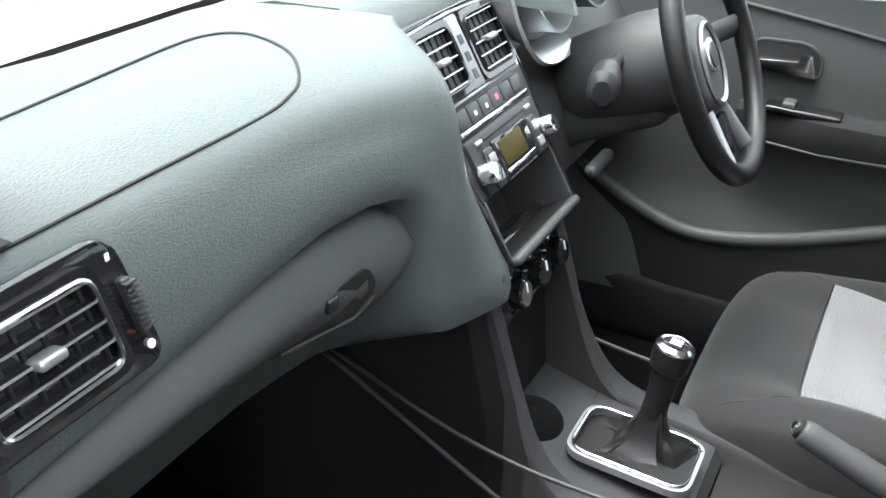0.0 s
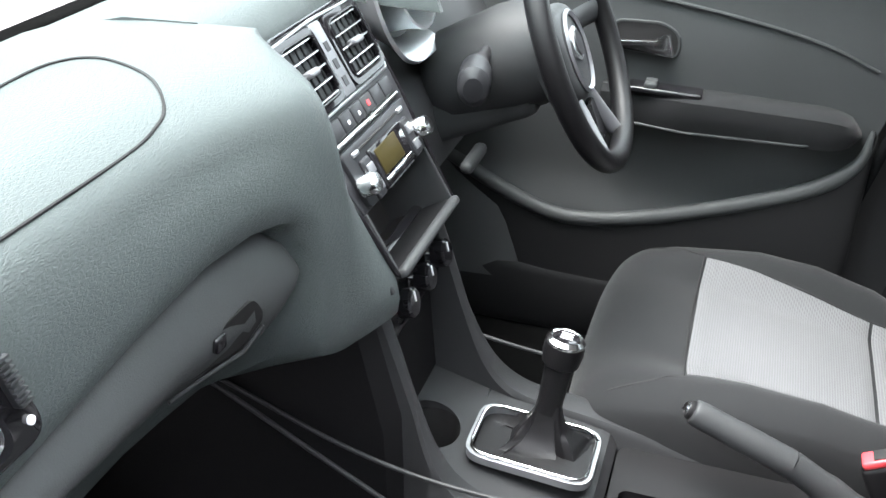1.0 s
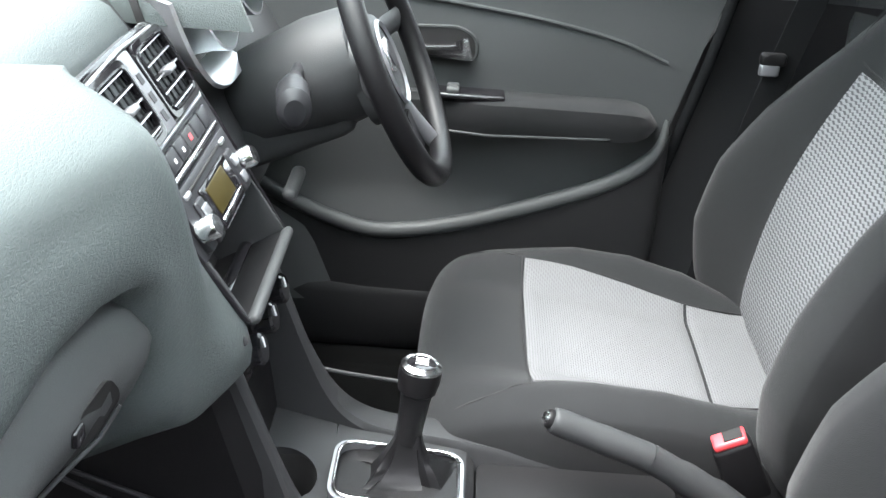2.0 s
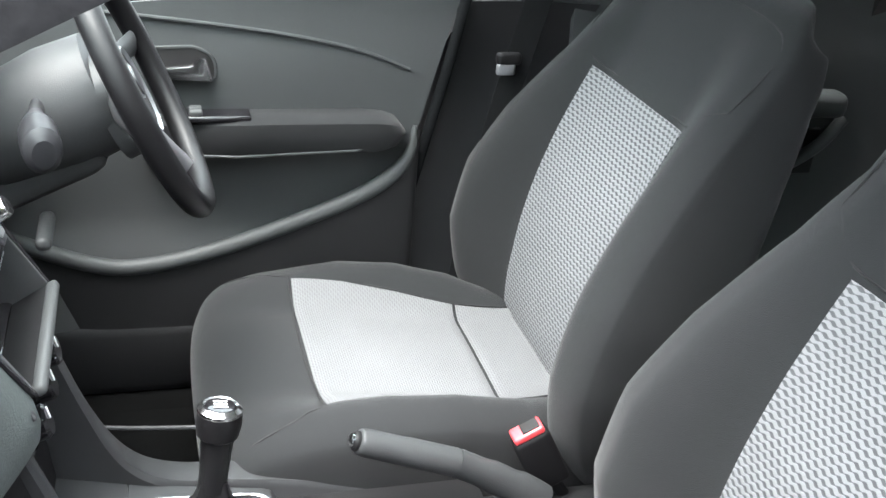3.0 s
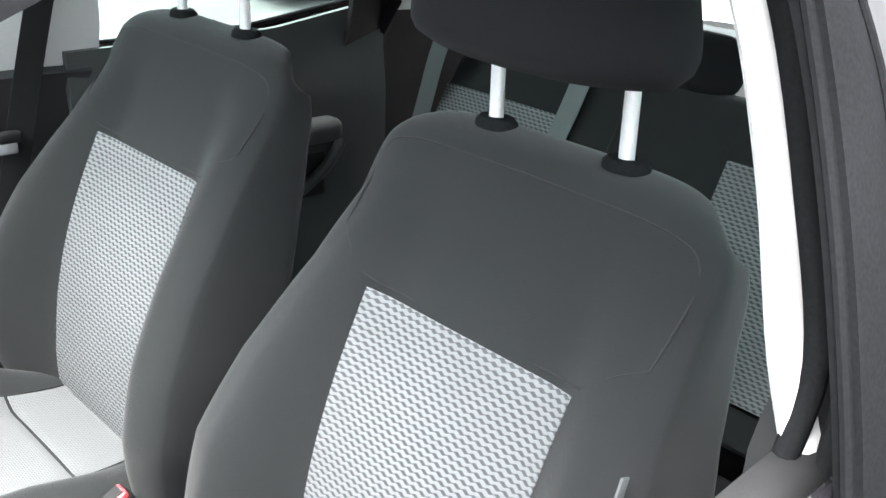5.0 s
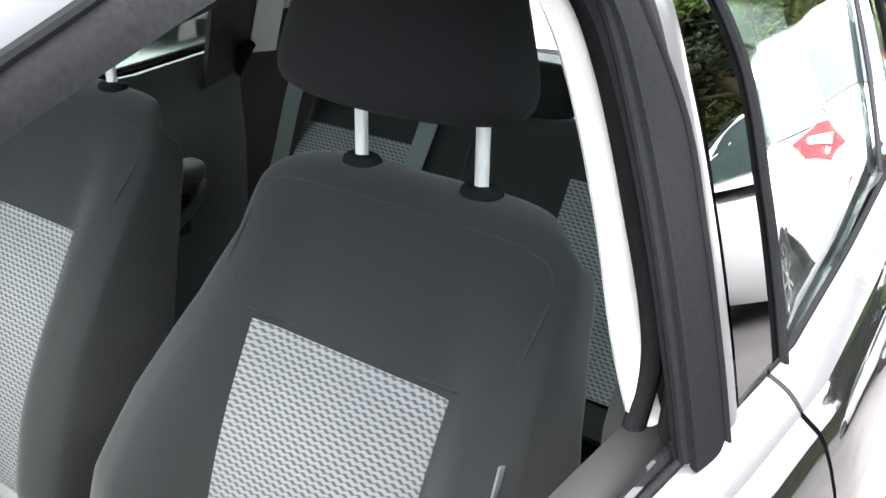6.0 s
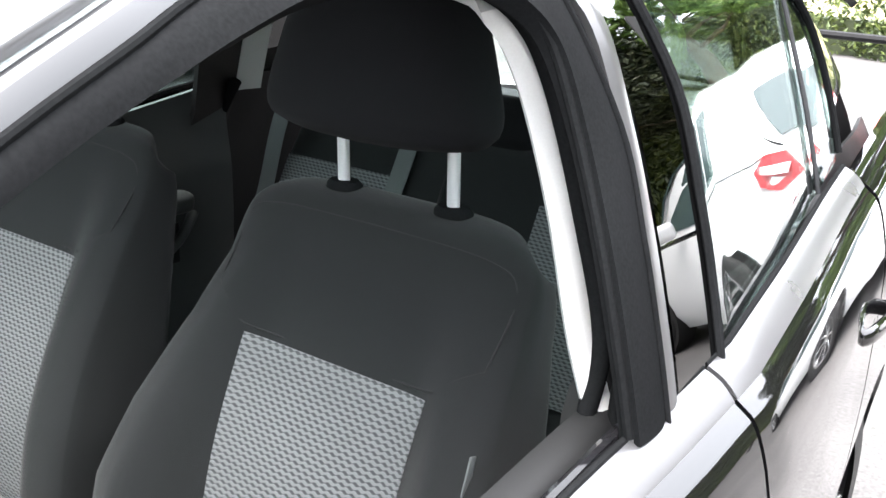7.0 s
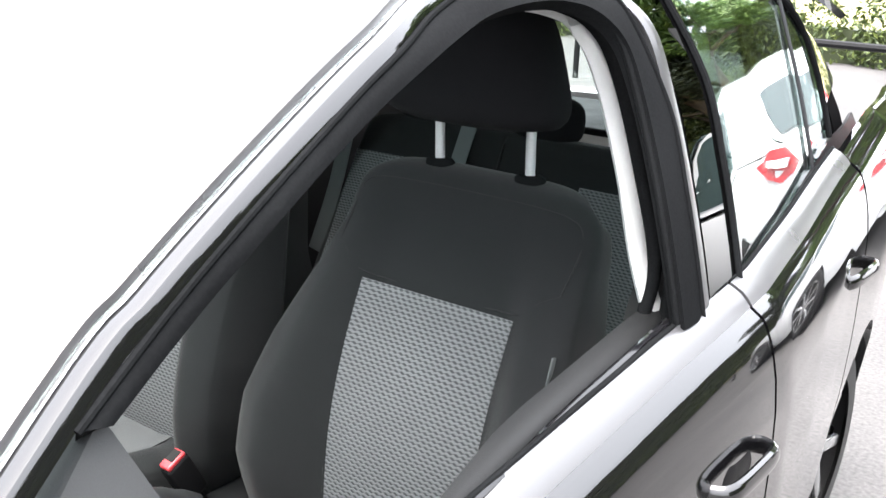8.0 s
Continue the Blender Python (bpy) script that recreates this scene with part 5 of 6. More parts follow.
part("clear_cover", slab(lambda u, v: Vector((0.185 + 0.31 * u, 0.845 + 0.05 * v, 0.985 + 0.12 * v)), 8, 4, 0.003), GLASS, pod)

# ---- steering column and wheel ----
col = thing("steering_column", "charcoal steering column shroud with stalk", "steering column")
cm = Matrix.Translation((0.352, 0.645, 0.91)) @ pose(0, 0, 0, 90 - 25, 0, 0)
part("shroud", lathe([(0.055, -0.13), (0.075, -0.10), (0.085, 0.0), (0.080, 0.06), (0.06, 0.065)], 28, cm @ Matrix.Diagonal((1, 0.95, 1, 1)), True), PLASTIC, col)
part("stalk", tube(smooth_path([(0.29, 0.67, 0.935), (0.235, 0.668, 0.93), (0.195, 0.662, 0.924), (0.162, 0.655, 0.920)], 5), [0.012 + 0.018 * min(1, max(0, k - 3) / 5) - 0.012 * max(0, k - 13) / 2 for k in range(16)], 14, flat=0.75), STACK, col, "black indicator stalk")
part("lower_shroud", box(0.12, 0.20, 0.07, 0.025, at=(0.352, 0.69, 0.835), rot=pose(0, 0, 0, -25, 0, 0)), PLASTIC, col)
part("adjust_lever", box(0.09, 0.02, 0.018, 0.008, at=(0.25, 0.67, 0.785)), PLASTIC, col)

sw = thing("steering_wheel", "black three-spoke steering wheel with silver trim", "steering wheel")
WM = Matrix.Translation((0.350, 0.548, 0.948)) @ Matrix(((1, 0, 0, 0), (0, 0.42, -0.9075, 0), (0, 0.9075, 0.42, 0), (0, 0, 0, 1)))
R = 0.178
rim = tube([(R * math.cos(2 * math.pi * k / 64), R * math.sin(2 * math.pi * k / 64) * (1.0), 0) for k in range(64)], 0.0165, 14, closed=True)
part("rim", rim, LEATHER, sw, "black leather rim", m=WM)
hub = rounded_poly([(-0.07, -0.055), (-0.03, -0.085), (0.03, -0.085), (0.07, -0.055), (0.08, 0.03), (0.04, 0.06), (-0.04, 0.06), (-0.08, 0.03)], 0.03)
part("airbag_cover", plate(hub, 0.045, lambda u, v, w: WM @ Vector((u, v, w - 0.045 - 0.01)), 0.02, 4), PLASTIC, sw, "charcoal padded hub")
part("hub_ring", lathe([(0.060, -0.008), (0.064, -0.004), (0.060, 0.0), (0.055, -0.004), (0.060, -0.008)], 36, WM @ Matrix.Translation((0, -0.012, -0.004)) @ Matrix.Diagonal((0.80, 0.98, 1, 1))), SATIN_D, sw, "satin silver hub ring")
part("badge", lathe([(0.026, -0.012), (0.025, -0.006), (0.018, -0.004), (0.0001, -0.004)], 28, WM), SATIN, sw, "round chrome badge")
part("badge_inset", lathe([(0.019, -0.005), (0.018, -0.0025), (0.0001, -0.0022)], 28, WM), STACK, sw)
for dx, dy in ((1, 0.1), (-1, 0.1)):
    a = WM @ Vector((dx * 0.06, 0.015, -0.03))
    b = WM @ Vector((dx * (R - 0.005), 0.005, -0.006))
    part("spoke", tube(smooth_path([a, a.lerp(b, 0.5) + WM.to_3x3() @ Vector((0, 0, -0.006)), b], 5), 0.020, 10, flat=0.4), PLASTIC, sw)
for dx in (-1, 1):
    a, b = WM @ Vector((dx * 0.03, -0.07, -0.03)), WM @ Vector((dx * 0.055, -0.165, -0.005))
    part("spoke", tube([a, a.lerp(b, 0.5), b], [0.014, 0.012, 0.011], 10, flat=0.5), SATIN_D, sw, "satin silver lower spoke")
part("spoke_insert", plate(rounded_poly([(-0.035, -0.09), (0.035, -0.09), (0.055, -0.158), (-0.055, -0.158)], 0.012), 0.008, lambda u, v, w: WM @ Vector((u, v, w - 0.026)), 0.003), GLOSS, sw)

# ---- centre console ----
cons = thing("centre_console", "charcoal plastic centre console", "car console")
EDGE = [(0.715, 0.80), (0.682, 0.755), (0.657, 0.69), (0.634, 0.625), (0.605, 0.555), (0.572, 0.512), (0.525, 0.490), (0.45, 0.482), (0.37, 0.470), (0.30, 0.452), (0.22, 0.432), (0.13, 0.415)]
for s in (-1, 1):
    top = smooth_path([(0, y, z) for y, z in EDGE], 5)
    rings = []
    for p in top:
        xo = 0.128 + 0.02 * max(0, (0.62 - p.z)) / 0.1
        xi = 0.104
        zb = 0.27
        rings.append([Vector((s * xo * 1.06, p.y + 0.01, zb)), Vector((s * xo, p.y, p.z - 0.012)), Vector((s * (xo - 0.004), p.y - 0.001, p.z - 0.003)), Vector((s * (xo - 0.012), p.y - 0.002, p.z)),
                      Vector((s * (xi + 0.006), p.y - 0.001, p.z - 0.002)), Vector((s * xi, p.y, p.z - 0.010)), Vector((s * xi, p.y + 0.012, zb))])
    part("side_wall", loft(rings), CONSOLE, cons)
    # cheek that fills up to the bulkhead, near-black to paint in the footwell's shade
    part("cheek", loft([[Vector((s * 0.129, y, z)) for y, z in ((0.69, 0.75), (0.645, 0.60), (0.62, 0.29), (1.15, 0.29), (1.15, 0.67), (0.74, 0.75))], [Vector((s * 0.15, y, z)) for y, z in ((0.70, 0.73), (0.66, 0.58), (0.64, 0.28), (1.15, 0.28), (1.15, 0.65), (0.75, 0.73))]]), PLASTIC_D, cons)
    part("kick_trim", tube(smooth_path([(s * 0.160, 0.95, 0.640), (s * 0.165, 0.85, 0.596), (s * 0.168, 0.75, 0.546), (s * 0.170, 0.63, 0.486), (s * 0.170, 0.50, 0.42)], 6), 0.0035), CONSOLE, cons)
    part("kick_trim", tube(smooth_path([(s * 0.158, 0.95, 0.645), (s * 0.162, 0.83, 0.603), (s * 0.164, 0.71, 0.562), (s * 0.164, 0.60, 0.540), (s * 0.160, 0.49, 0.532)], 6), 0.003), CONSOLE, cons)
bed_z = lambda y: lin([(0.39, 0.462), (0.56, 0.488), (0.69, 0.520)], y)
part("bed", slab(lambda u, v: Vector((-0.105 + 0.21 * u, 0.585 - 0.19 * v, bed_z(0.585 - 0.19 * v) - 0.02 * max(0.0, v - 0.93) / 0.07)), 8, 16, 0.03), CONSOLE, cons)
cup_c = Vector((-0.018, 0.638))
cup_o, cup_i = [], []
for k in range(48):
    a = 2 * math.pi * k / 48
    c, q = math.cos(a), math.sin(a)
    f = min((0.105 - cup_c.x) / c if c > 1e-6 else 9, (-0.105 - cup_c.x) / c if c < -1e-6 else 9, (0.695 - cup_c.y) / q if q > 1e-6 else 9, (0.585 - cup_c.y) / q if q < -1e-6 else 9)
    cup_o.append((cup_c.x + f * c, cup_c.y + f * q))
    cup_i.append((cup_c.x + 0.047 * c, cup_c.y + 0.040 * q))
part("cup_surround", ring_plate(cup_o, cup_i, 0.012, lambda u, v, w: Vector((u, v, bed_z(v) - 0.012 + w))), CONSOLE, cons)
part("front_face", slab(lambda u, v: Vector((-0.105 + 0.21 * u, 0.71 - 0.02 * v, 0.68 - 0.165 * v)), 8, 8, 0.02), PLASTIC_D, cons)
# cup near-black throughout, the shade inside it put into its colour
cup = lathe([(0.047, 0.004), (0.045, -0.004), (0.043, -0.07), (0.0001, -0.07)], 28, Matrix.Translation((-0.018, 0.638, 0.494)) @ Matrix.Diagonal((1.0, 0.85, 1, 1)))
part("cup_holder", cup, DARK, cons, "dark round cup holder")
part("rear_tray", ring_plate(rounded_poly([(-0.104, 0.12), (0.104, 0.12), (0.104, 0.392), (-0.104, 0.392)], 0.02), rounded_poly([(-0.088, 0.135), (0.012, 0.135), (0.012, 0.378), (-0.088, 0.378)], 0.015), 0.02, lambda u, v, w: Vector((u, v, 0.425 + w))), PLASTIC_D, cons, "black plastic tray edge")
part("tray_bottom", box(0.13, 0.27, 0.02, 0.005, at=(-0.04, 0.25, 0.395)), PLASTIC_D, cons)
part("rear_box", box(0.22, 0.55, 0.20, 0.03, at=(0.0, 0.08, 0.32)), PLASTIC_LOW, cons)

# ---- gear lever ----
gear = thing("gear_lever", "gear lever with leather gaiter and chrome frame", "gear lever", at=(0.008, 0, 0.017))
fo = rounded_poly([(-0.076, 0.412), (0.046, 0.412), (0.046, 0.582), (-0.074, 0.582)], 0.03, 6)
fi = [Vector(((p.x + 0.015) * 0.90 - 0.015, (p.y - 0.497) * 0.925 + 0.497)) for p in fo]
part("gaiter_frame", ring_plate(fo, fi, 0.011, lambda u, v, w: Vector((u, v, 0.472 + 0.06 * (v - 0.4) + w))), SATIN_D, gear, "satin silver gaiter frame")
part("frame_line", tube([Vector((p.x, p.y, 0.485 + 0.06 * (p.y - 0.4))) for p in fi] + [Vector((fi[0].x, fi[0].y, 0.485 + 0.06 * (fi[0].y - 0.4)))], 0.0022, 8), CHROME, gear)
rings = []
for k in range(15):
    v = k / 14
    z = 0.482 + 0.062 * v ** 1.9
    c = Vector((-0.015 + 0.022 * v, 0.497 - 0.012 * v))
    sc = (1 - v) ** 1.5 * 0.80 + 0.20
    ring = []
    for i, p in enumerate(fi):
        a = 2 * math.pi * i / len(fi)
        h = math.sin(math.pi * min(1, v * 1.15)) ** 0.7
        fold = 0.26 * math.sin(4 * a + 0.6 + 2.2 * v) + 0.17 * math.sin(7 * a + 3.0 * v + 1.0) + 0.05 * math.sin(11 * a - 4 * v)
        ring.append(Vector((c.x + (p.x + 0.015) * sc * (1 + fold * h), c.y + (p.y - 0.497) * sc * (1 + fold * h), z + 0.012 * h * math.sin(3 * a + 1.5 + 5 * v) - 0.012 * h)))
    rings.append(ring)
part("gaiter", loft(rings), LEATHER, gear, "creased black leather gaiter")
lean = Matrix.Translation((0.008, 0.487, 0.530)) @ pose(0, 0, 0, 6, 6, 0)
part("shaft", lathe([(0.018, 0.0), (0.017, 0.02), (0.0185, 0.05), (0.020, 0.07), (0.018, 0.072)], 24, lean), LEATHER, gear)
part("knob", lathe([(0.018, 0.068), (0.0245, 0.074), (0.027, 0.09), (0.0265, 0.104), (0.022, 0.108)], 28, lean), LEATHER, gear)
part("knob_ring", lathe([(0.0262, 0.102), (0.0262, 0.108), (0.021, 0.1125), (0.0185, 0.1115)], 28, lean), CHROME, gear, "chrome knob ring")
part("knob_cap", lathe([(0.019, 0.109), (0.017, 0.112), (0.0001, 0.113)], 28, lean), GLOSS, gear)
for k in (-1, 0, 1):
    part("shift_mark", box(0.0018, 0.016, 0.0008, 0, at=(k * 0.007, 0, 0.1135)), WHITE_MARK, gear, m=lean)
part("shift_mark", box(0.016, 0.0018, 0.0008, 0, at=(0, 0, 0.1136)), WHITE_MARK, gear, m=lean)

# ---- handbrake ----
hb = thing("handbrake", "charcoal handbrake lever with chrome button", "handbrake", at=(0.009, 0, 0.016))
p0, p1, p2 = Vector((0.042, 0.304, 0.553)), Vector((0.042, 0.17, 0.503)), Vector((0.042, 0.04, 0.42))
part("grip", tube(smooth_path([p0, p0.lerp(p1, 0.1), p0.lerp(p1, 0.5), p1], 5), [0.013, 0.016, 0.017, 0.0175, 0.018] + [0.0185] * 5 + [0.0195] * 6, 14), PLASTIC, hb)
part("sleeve", tube(smooth_path([p1, p1.lerp(p2, 0.5) + Vector((0, 0, 0.004)), p2], 5), [0.0205] * 4 + [0.023] * 3 + [0.027] * 4, 14, flat=0.8), PLASTIC, hb)
part("button_ring", tube([p0 + (p0 - p1).normalized() * d for d in (-0.002, 0.004, 0.006)], [0.0135, 0.013, 0.011], 16), PLASTIC_D, hb)
part("release_button", tube([p0 + (p0 - p1).normalized() * d for d in (0.0, 0.010, 0.013)], [0.009, 0.009, 0.005], 14), CHROME, hb, "chrome release button")

# ---- pedals and mat ----
mat_t = thing("floor_mat", "black carpet mat in the driver's footwell", "floor mat")
part("mat", box(0.44, 0.60, 0.012, 0.005, at=(0.36, 0.75, 0.268)), CARPET, mat_t)
part("mat_stud", lathe([(0.024, 0.0), (0.022, 0.006), (0.0001, 0.007)], 20, Matrix.Translation((0.27, 0.53, 0.274))), BELT, mat_t, "grey mat fastener")


# ---- outside: ground, cars, hedge, trees ----
def ground_pt(u, v):
    a, b = (u * 2 - 1), (v * 2 - 1)
    return Vector((150 * a * abs(a) ** 1.5, 150 * b * abs(b) ** 1.5, 0.0))


gr = part("ground", grid(ground_pt, 60, 60), ASPHALT)
tagged(gr, "worn grey asphalt forecourt", "ground", kind="structure")


def leaf_cloud(name, centres, count, size, mat, parent, seed, squash=1.0):
    """Many small two-faced leaves round given lumps (centre, radii)."""
    rn = np.random.RandomState(seed)
    verts, faces = [], []
    tot = sum(r[0] * r[1] + r[1] * r[2] + r[0] * r[2] for _, r in centres)
    for c, r in centres:
        k = int(count * (r[0] * r[1] + r[1] * r[2] + r[0] * r[2]) / tot)
        d = rn.normal(size=(k, 3))
        d /= np.linalg.norm(d, axis=1)[:, None]
        rad = rn.uniform(0.72, 1.06, size=(k, 1))
        p = np.array(c) + d * np.array(r) * rad
        for q in p:
            t = rn.normal(size=3)
            t /= np.linalg.norm(t)
            w = np.cross(t, rn.normal(size=3))
            w /= np.linalg.norm(w)
            s = size * rn.uniform(0.6, 1.3)
            n0 = len(verts)
            nn = np.cross(t, w) * s * 0.2
            verts += [tuple(q - t * s), tuple(q + w * s * 0.45 + nn), tuple(q + t * s), tuple(q - w * s * 0.45 + nn)]
            faces.append((n0, n0 + 1, n0 + 2, n0 + 3))
    me = bpy.data.meshes.new(name)
    me.from_pydata(verts, [], faces)
    me.materials.append(mat)
    ob = new(name, me)
    ob.parent = parent
    return ob


def hedge(name, label, x0, x1, y, depth, h, z0, seed, count, mat, size=0.05, turn=None, front=1):
    t = thing(name, label, "hedge")
    rn = random.Random(seed)
    # dark slab behind the leaves stands in for the hedge's shaded inside
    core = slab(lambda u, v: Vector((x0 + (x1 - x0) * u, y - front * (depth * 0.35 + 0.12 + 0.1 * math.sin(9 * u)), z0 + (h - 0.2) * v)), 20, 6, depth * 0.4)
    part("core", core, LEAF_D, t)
    lumps = []
    n = int((x1 - x0) / 0.45)
    for i in range(n):
        for k in range(max(2, int(h / 0.45))):
            lumps.append(((x0 + (x1 - x0) * (i + rn.random()) / n, y + rn.uniform(-0.1, 0.12), z0 + h * (k + 0.3 + 0.5 * rn.random()) / max(2, int(h / 0.45))), (rn.uniform(0.25, 0.42), rn.uniform(0.2, 0.35), rn.uniform(0.22, 0.38))))
    leaf_cloud("foliage", lumps, count, size, mat, t, seed)
    tagged(t, kind="stuff")
    if turn is not None:
        t.matrix_world = turn


def tree(name, label, x, y, h, crown, seed, count, mat, size):
    t = thing(name, label, "tree")
    rn = random.Random(seed)
    trunk = [(x, y, 0), (x + 0.1, y, h * 0.3), (x, y + 0.1, h * 0.6), (x + 0.05, y, h * 0.85)]
    bms = [tube(smooth_path(trunk, 5), [0.22 - 0.011 * k for k in range(16)], 10)]
    lumps = []
    for k in range(16):
        a, z = k * 2.4, h * (0.35 + 0.55 * rn.random())
        e = Vector((x + crown * math.cos(a) * rn.uniform(0.4, 0.9), y + crown * math.sin(a) * rn.uniform(0.4, 0.9), z + 0.5))
        bms.append(tube([(x, y, z - 0.5), ((x + e.x) / 2, (y + e.y) / 2, z), tuple(e)], [0.07, 0.045, 0.02], 6))
        for q in range(3):
            lumps.append(((e.x + rn.uniform(-0.6, 0.6), e.y + rn.uniform(-0.6, 0.6), e.z + rn.uniform(-0.4, 0.6)), tuple(rn.uniform(0.4, 0.95) for _ in range(3))))
    part("trunk", join(*bms), BARK, t)
    leaf_cloud("crown", lumps, count, size, mat, t, seed)


def parked_car(name, label, paint, m, seed, sedan=0.0, plate_mat=None):
    """A hatchback 4.0 m long, nose towards +y of its own axes: shell, glass, wheels, lamps."""
    c = thing(name, label, "car")
    c.matrix_world = m
    SEC = [(-2.0, 0.40, 0.72, 0.62), (-1.97, 0.30, 0.86, 0.72), (-1.85, 0.24, 0.96, 0.78), (-1.5, 0.20, 0.98, 0.83), (-0.8, 0.18, 0.95, 0.85), (0.0, 0.18, 0.93, 0.85), (0.8, 0.19, 0.91, 0.84), (1.35, 0.20, 0.86, 0.82), (1.75, 0.24, 0.74, 0.76), (1.93, 0.30, 0.62, 0.66), (1.98, 0.36, 0.52, 0.58)]
    rings = []
    for y, zl, zh, w in SEC:
        rings.append([Vector((w * a, y, zl + (zh - zl) * b)) for a, b in ((-0.88, 0.0), (-0.98, 0.2), (-1.0, 0.5), (-0.985, 0.8), (-0.93, 0.97), (-0.6, 1.03), (0.6, 1.03), (0.93, 0.97), (0.985, 0.8), (1.0, 0.5), (0.98, 0.2), (0.88, 0.0))])
    part("body", loft(rings), paint, c)
    CAB = [(-1.86, 0.95, 0.60, 0.95, 0.60), (-1.66, 0.97, 0.72, 1.28, 0.50), (-1.45, 0.97, 0.75, 1.42, 0.55), (-0.9, 0.96, 0.77, 1.48, 0.58), (-0.2, 0.95, 0.78, 1.49, 0.59), (0.25, 0.94, 0.78, 1.45, 0.56), (0.75, 0.93, 0.76, 1.19, 0.60), (1.15, 0.90, 0.72, 0.93, 0.66)]
    rings = []
    for y, zb, wb, zt, wt in CAB:
        rings.append([Vector(p) for p in ((-wb, y, zb), (-wb + (wb - wt) * 0.5 - 0.02, y, (zb + zt) / 2), (-wt, y, zt - 0.03), (-wt * 0.7, y, zt), (wt * 0.7, y, zt), (wt, y, zt - 0.03), (wb - (wb - wt) * 0.5 + 0.02, y, (zb + zt) / 2), (wb, y, zb))])
    part("cabin", loft(rings), paint, c)

    def cab_at(y):
        for a, b in zip(CAB, CAB[1:]):
            if y <= b[0]:
                f = (y - a[0]) / (b[0] - a[0])
                return [a[i] + (b[i] - a[i]) * f for i in range(5)]
        return CAB[-1]

    def side_glass(sx, ya, yb):
        def fn(u, v):
            y = ya + (yb - ya) * u
            _, zb, wb, zt, wt = cab_at(y)
            lo, hi = zb + 0.045, max(zb + 0.06, zt - 0.075)
            z = lo + (hi - lo) * v
            f = (z - zb) / (zt - 0.03 - zb)
            w = wb + (wt - wb) * f + 0.02 * math.sin(math.pi * f) + 0.008
            return Vector((sx * w, y, z))
        return slab(fn, 10, 6, 0.006)
    for sx in (-1, 1):
        for ya, yb in ((-1.35, -0.98), (-0.92, -0.22), (-0.15, 0.72)):
            part("side_window", side_glass(sx, ya, yb), GLOSS if paint is not WHITE_PAINT else STACK_GLASS, c)
        for wy in (-1.22, 1.25):
            wm = pose(sx * 0.67, wy, 0.30, 0, 90 * sx, 0)
            # dark disc behind the wheel stands in for the shaded arch opening
            part("arch", lathe([(0.33, 0.0), (0.345, 0.162), (0.0001, 0.164)], 32, pose(sx * 0.67, wy, 0.31, 0, 90 * sx, 0)), DARK, c)
            w = part("wheel", lathe([(0.19, 0.10), (0.27, 0.11), (0.292, 0.13), (0.30, 0.16), (0.292, 0.185), (0.27, 0.195), (0.21, 0.19), (0.205, 0.15), (0.0001, 0.15)], 36, wm), TYRE, c)
            sp = [lathe([(0.205, 0.165), (0.212, 0.196), (0.200, 0.194), (0.195, 0.165)], 36), lathe([(0.05, 0.16), (0.045, 0.186), (0.0001, 0.188)], 16)]
            for k in range(9):
                b = box(0.17, 0.024, 0.016, 0.005, at=(0.115, 0, 0.176))
                b.transform(pose(0, 0, 0, 0, 0, k * 40))
                sp.append(b)
            part("rim", join(*sp), ALLOY, w, m=wm)
        tl = [Vector((sx * a, b, z)) for a, b, z in ((0.80, -1.66, 0.93), (0.795, -1.70, 0.84), (0.735, -1.88, 0.76), (0.655, -1.965, 0.80), (0.67, -1.92, 0.93), (0.745, -1.80, 0.97))]
        lamp = part("tail_lamp", loft([tl, [p + Vector((sx * 0.03, -0.02, 0.005)) for p in tl]]), RED_LENS, c, "red and clear tail lamp")
        cl = [Vector((sx * a, b, z)) for a, b, z in ((0.79, -1.74, 0.90), (0.72, -1.925, 0.83), (0.69, -1.935, 0.87), (0.77, -1.74, 0.93))]
        part("clear_segment", loft([[p + Vector((sx * 0.02, -0.016, 0)) for p in cl], [p + Vector((sx * 0.036, -0.024, 0.005)) for p in cl]]), CLEAR_LENS, lamp)
        part("door_mirror", box(0.16, 0.10, 0.11, 0.035, at=(sx * 0.90, 0.55, 1.0)), paint, c)
    rw = slab(lambda u, v: Vector(((2 * u - 1) * (0.56 - 0.10 * v), -1.845 + 0.17 * v - 0.02 + 0.03 * (2 * u - 1) ** 2, 1.0 + 0.27 * v)), 8, 6, 0.01)
    part("rear_window", rw, STACK_GLASS, c)
    part("windscreen", slab(lambda u, v: Vector(((2 * u - 1) * (0.64 - 0.08 * v), 1.10 - 0.80 * v + 0.02, 0.975 + 0.455 * v)), 8, 6, 0.01), STACK_GLASS, c)
    part("rear_bumper", box(1.40, 0.12, 0.22, 0.05, at=(0, -1.99, 0.47)), paint, c)
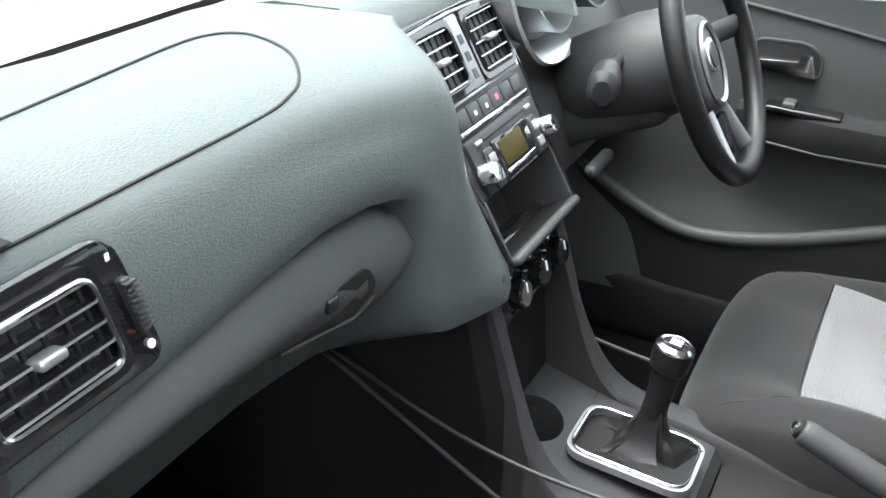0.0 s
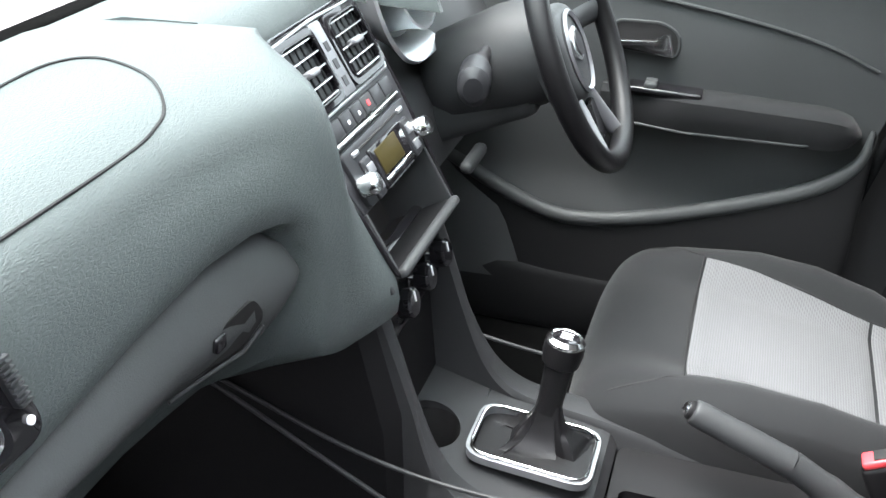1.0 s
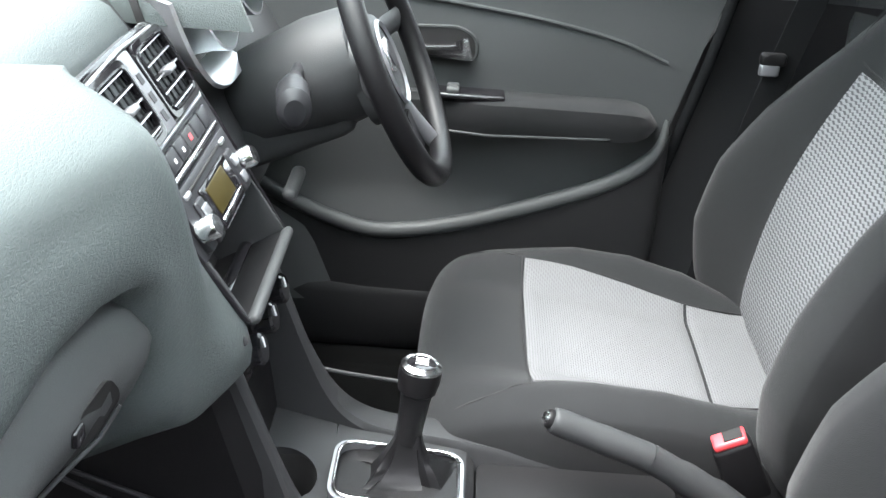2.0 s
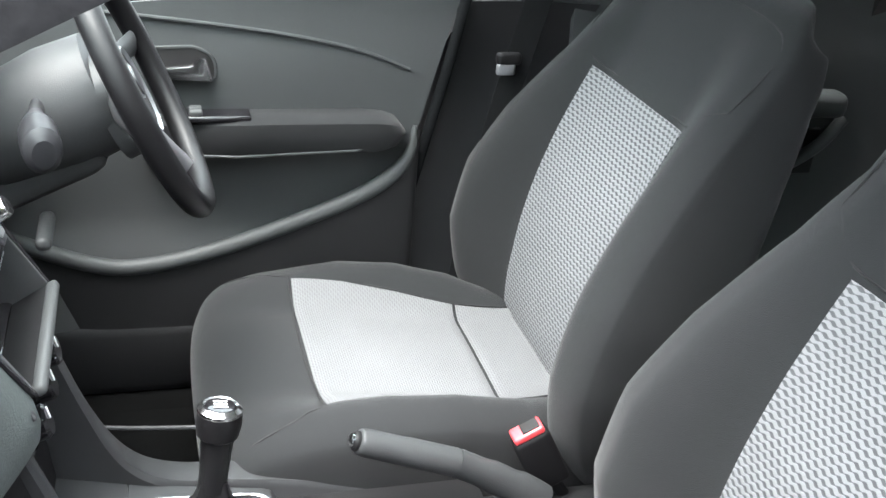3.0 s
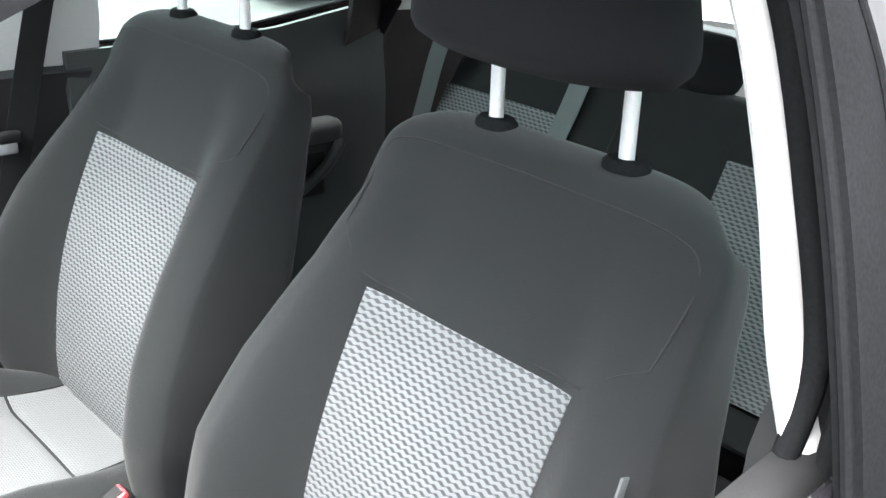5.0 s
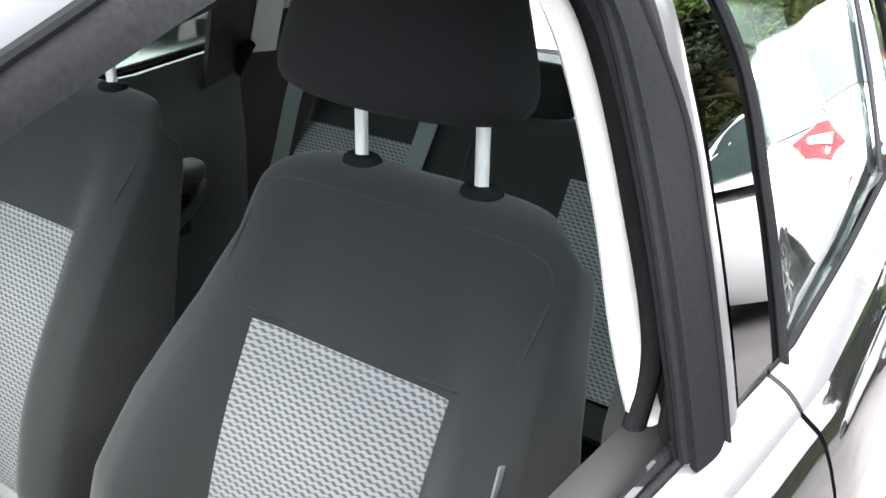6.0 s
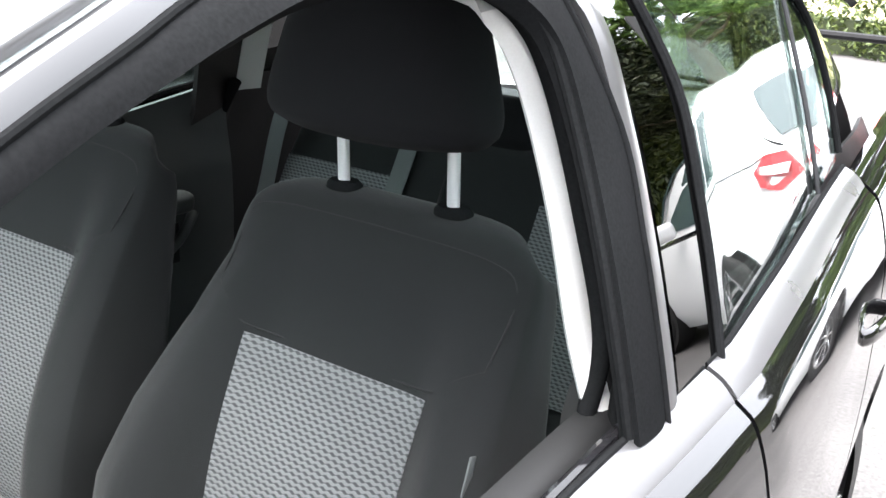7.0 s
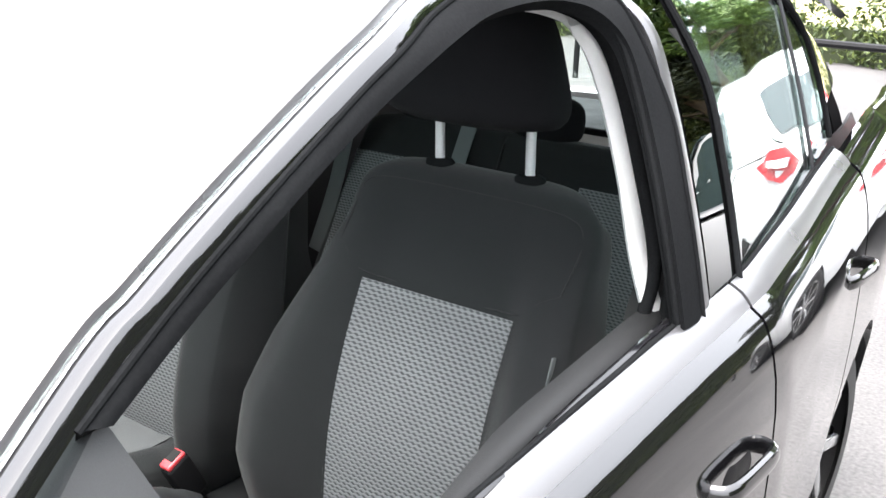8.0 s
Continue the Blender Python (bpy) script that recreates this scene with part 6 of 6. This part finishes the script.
    if plate_mat:
        part("number_plate", box(0.52, 0.012, 0.11, 0.004, at=(0, -2.06, 0.62)), plate_mat, c, "yellow number plate")
        for k in range(7):
            part("plate_bar", box(0.04, 0.004, 0.06, 0, at=(-0.21 + 0.07 * k, -2.068, 0.62)), SEAM, c)
    return c


STACK_GLASS = material("dark_car_window", (0.05, 0.075, 0.075), 0.03, coat=1.0, vary=0.1, coarse=2)
parked_car("parked_car", "white hatchback parked behind the black car", WHITE_PAINT, pose(-2.2, -5.35, 0, 0, 0, 125), 1)
parked_car("parked_car", "teal car parked across the forecourt", TEAL_PAINT, pose(6.9, -5.7, 0, 0, 0, -125), 3, plate_mat=YELLOW)

hedge("hedge", "tall green hedge beyond the grass strip", -16, 26, -27, 2.0, 5.5, 0.0, 11, 120000, LEAF, 0.12)
hedge("hedge", "tall green hedge along the side of the forecourt", -28, 3, 0, 1.2, 5.2, 0.0, 15, 70000, LEAF, 0.13, turn=pose(-9.5, 0, 0, 0, 0, 90), front=-1)
hedge("low_hedge", "low scrubby hedge along the parking edge", -8, 16, -11.8, 0.8, 0.6, 0.0, 12, 30000, LEAF, 0.045)
bank = part("grass_bank", grid(lambda u, v: Vector((-20 + 50 * u, -12.6 - 14 * v, 0.02 + 0.15 * ease(0, 1, v * 2) + 0.03 * math.sin(40 * u + 7 * v))), 40, 10), GRASS)
tagged(bank, "dry yellow grass bank", "ground", kind="structure")
rl = thing("barrier_rail", "black metal rail along the parking edge", "rail")
part("bar", tube([(-6, -8.2, 0.58), (10, -8.2, 0.58)], 0.035), PLASTIC_D, rl)
for k in range(9):
    part("post", tube([(-6 + 2 * k, -8.2, 0.0), (-6 + 2 * k, -8.2, 0.58)], 0.03), PLASTIC_D, rl)
tree("tree", "broad leafy green tree beyond the parked cars", -3.4, -17.5, 8.5, 3.0, 21, 36000, LEAF_T, 0.13)
tree("tree", "dark leafless-looking shrub tree beside the forecourt", -7.0, -16.5, 7.0, 1.8, 22, 16000, LEAF_D, 0.12)
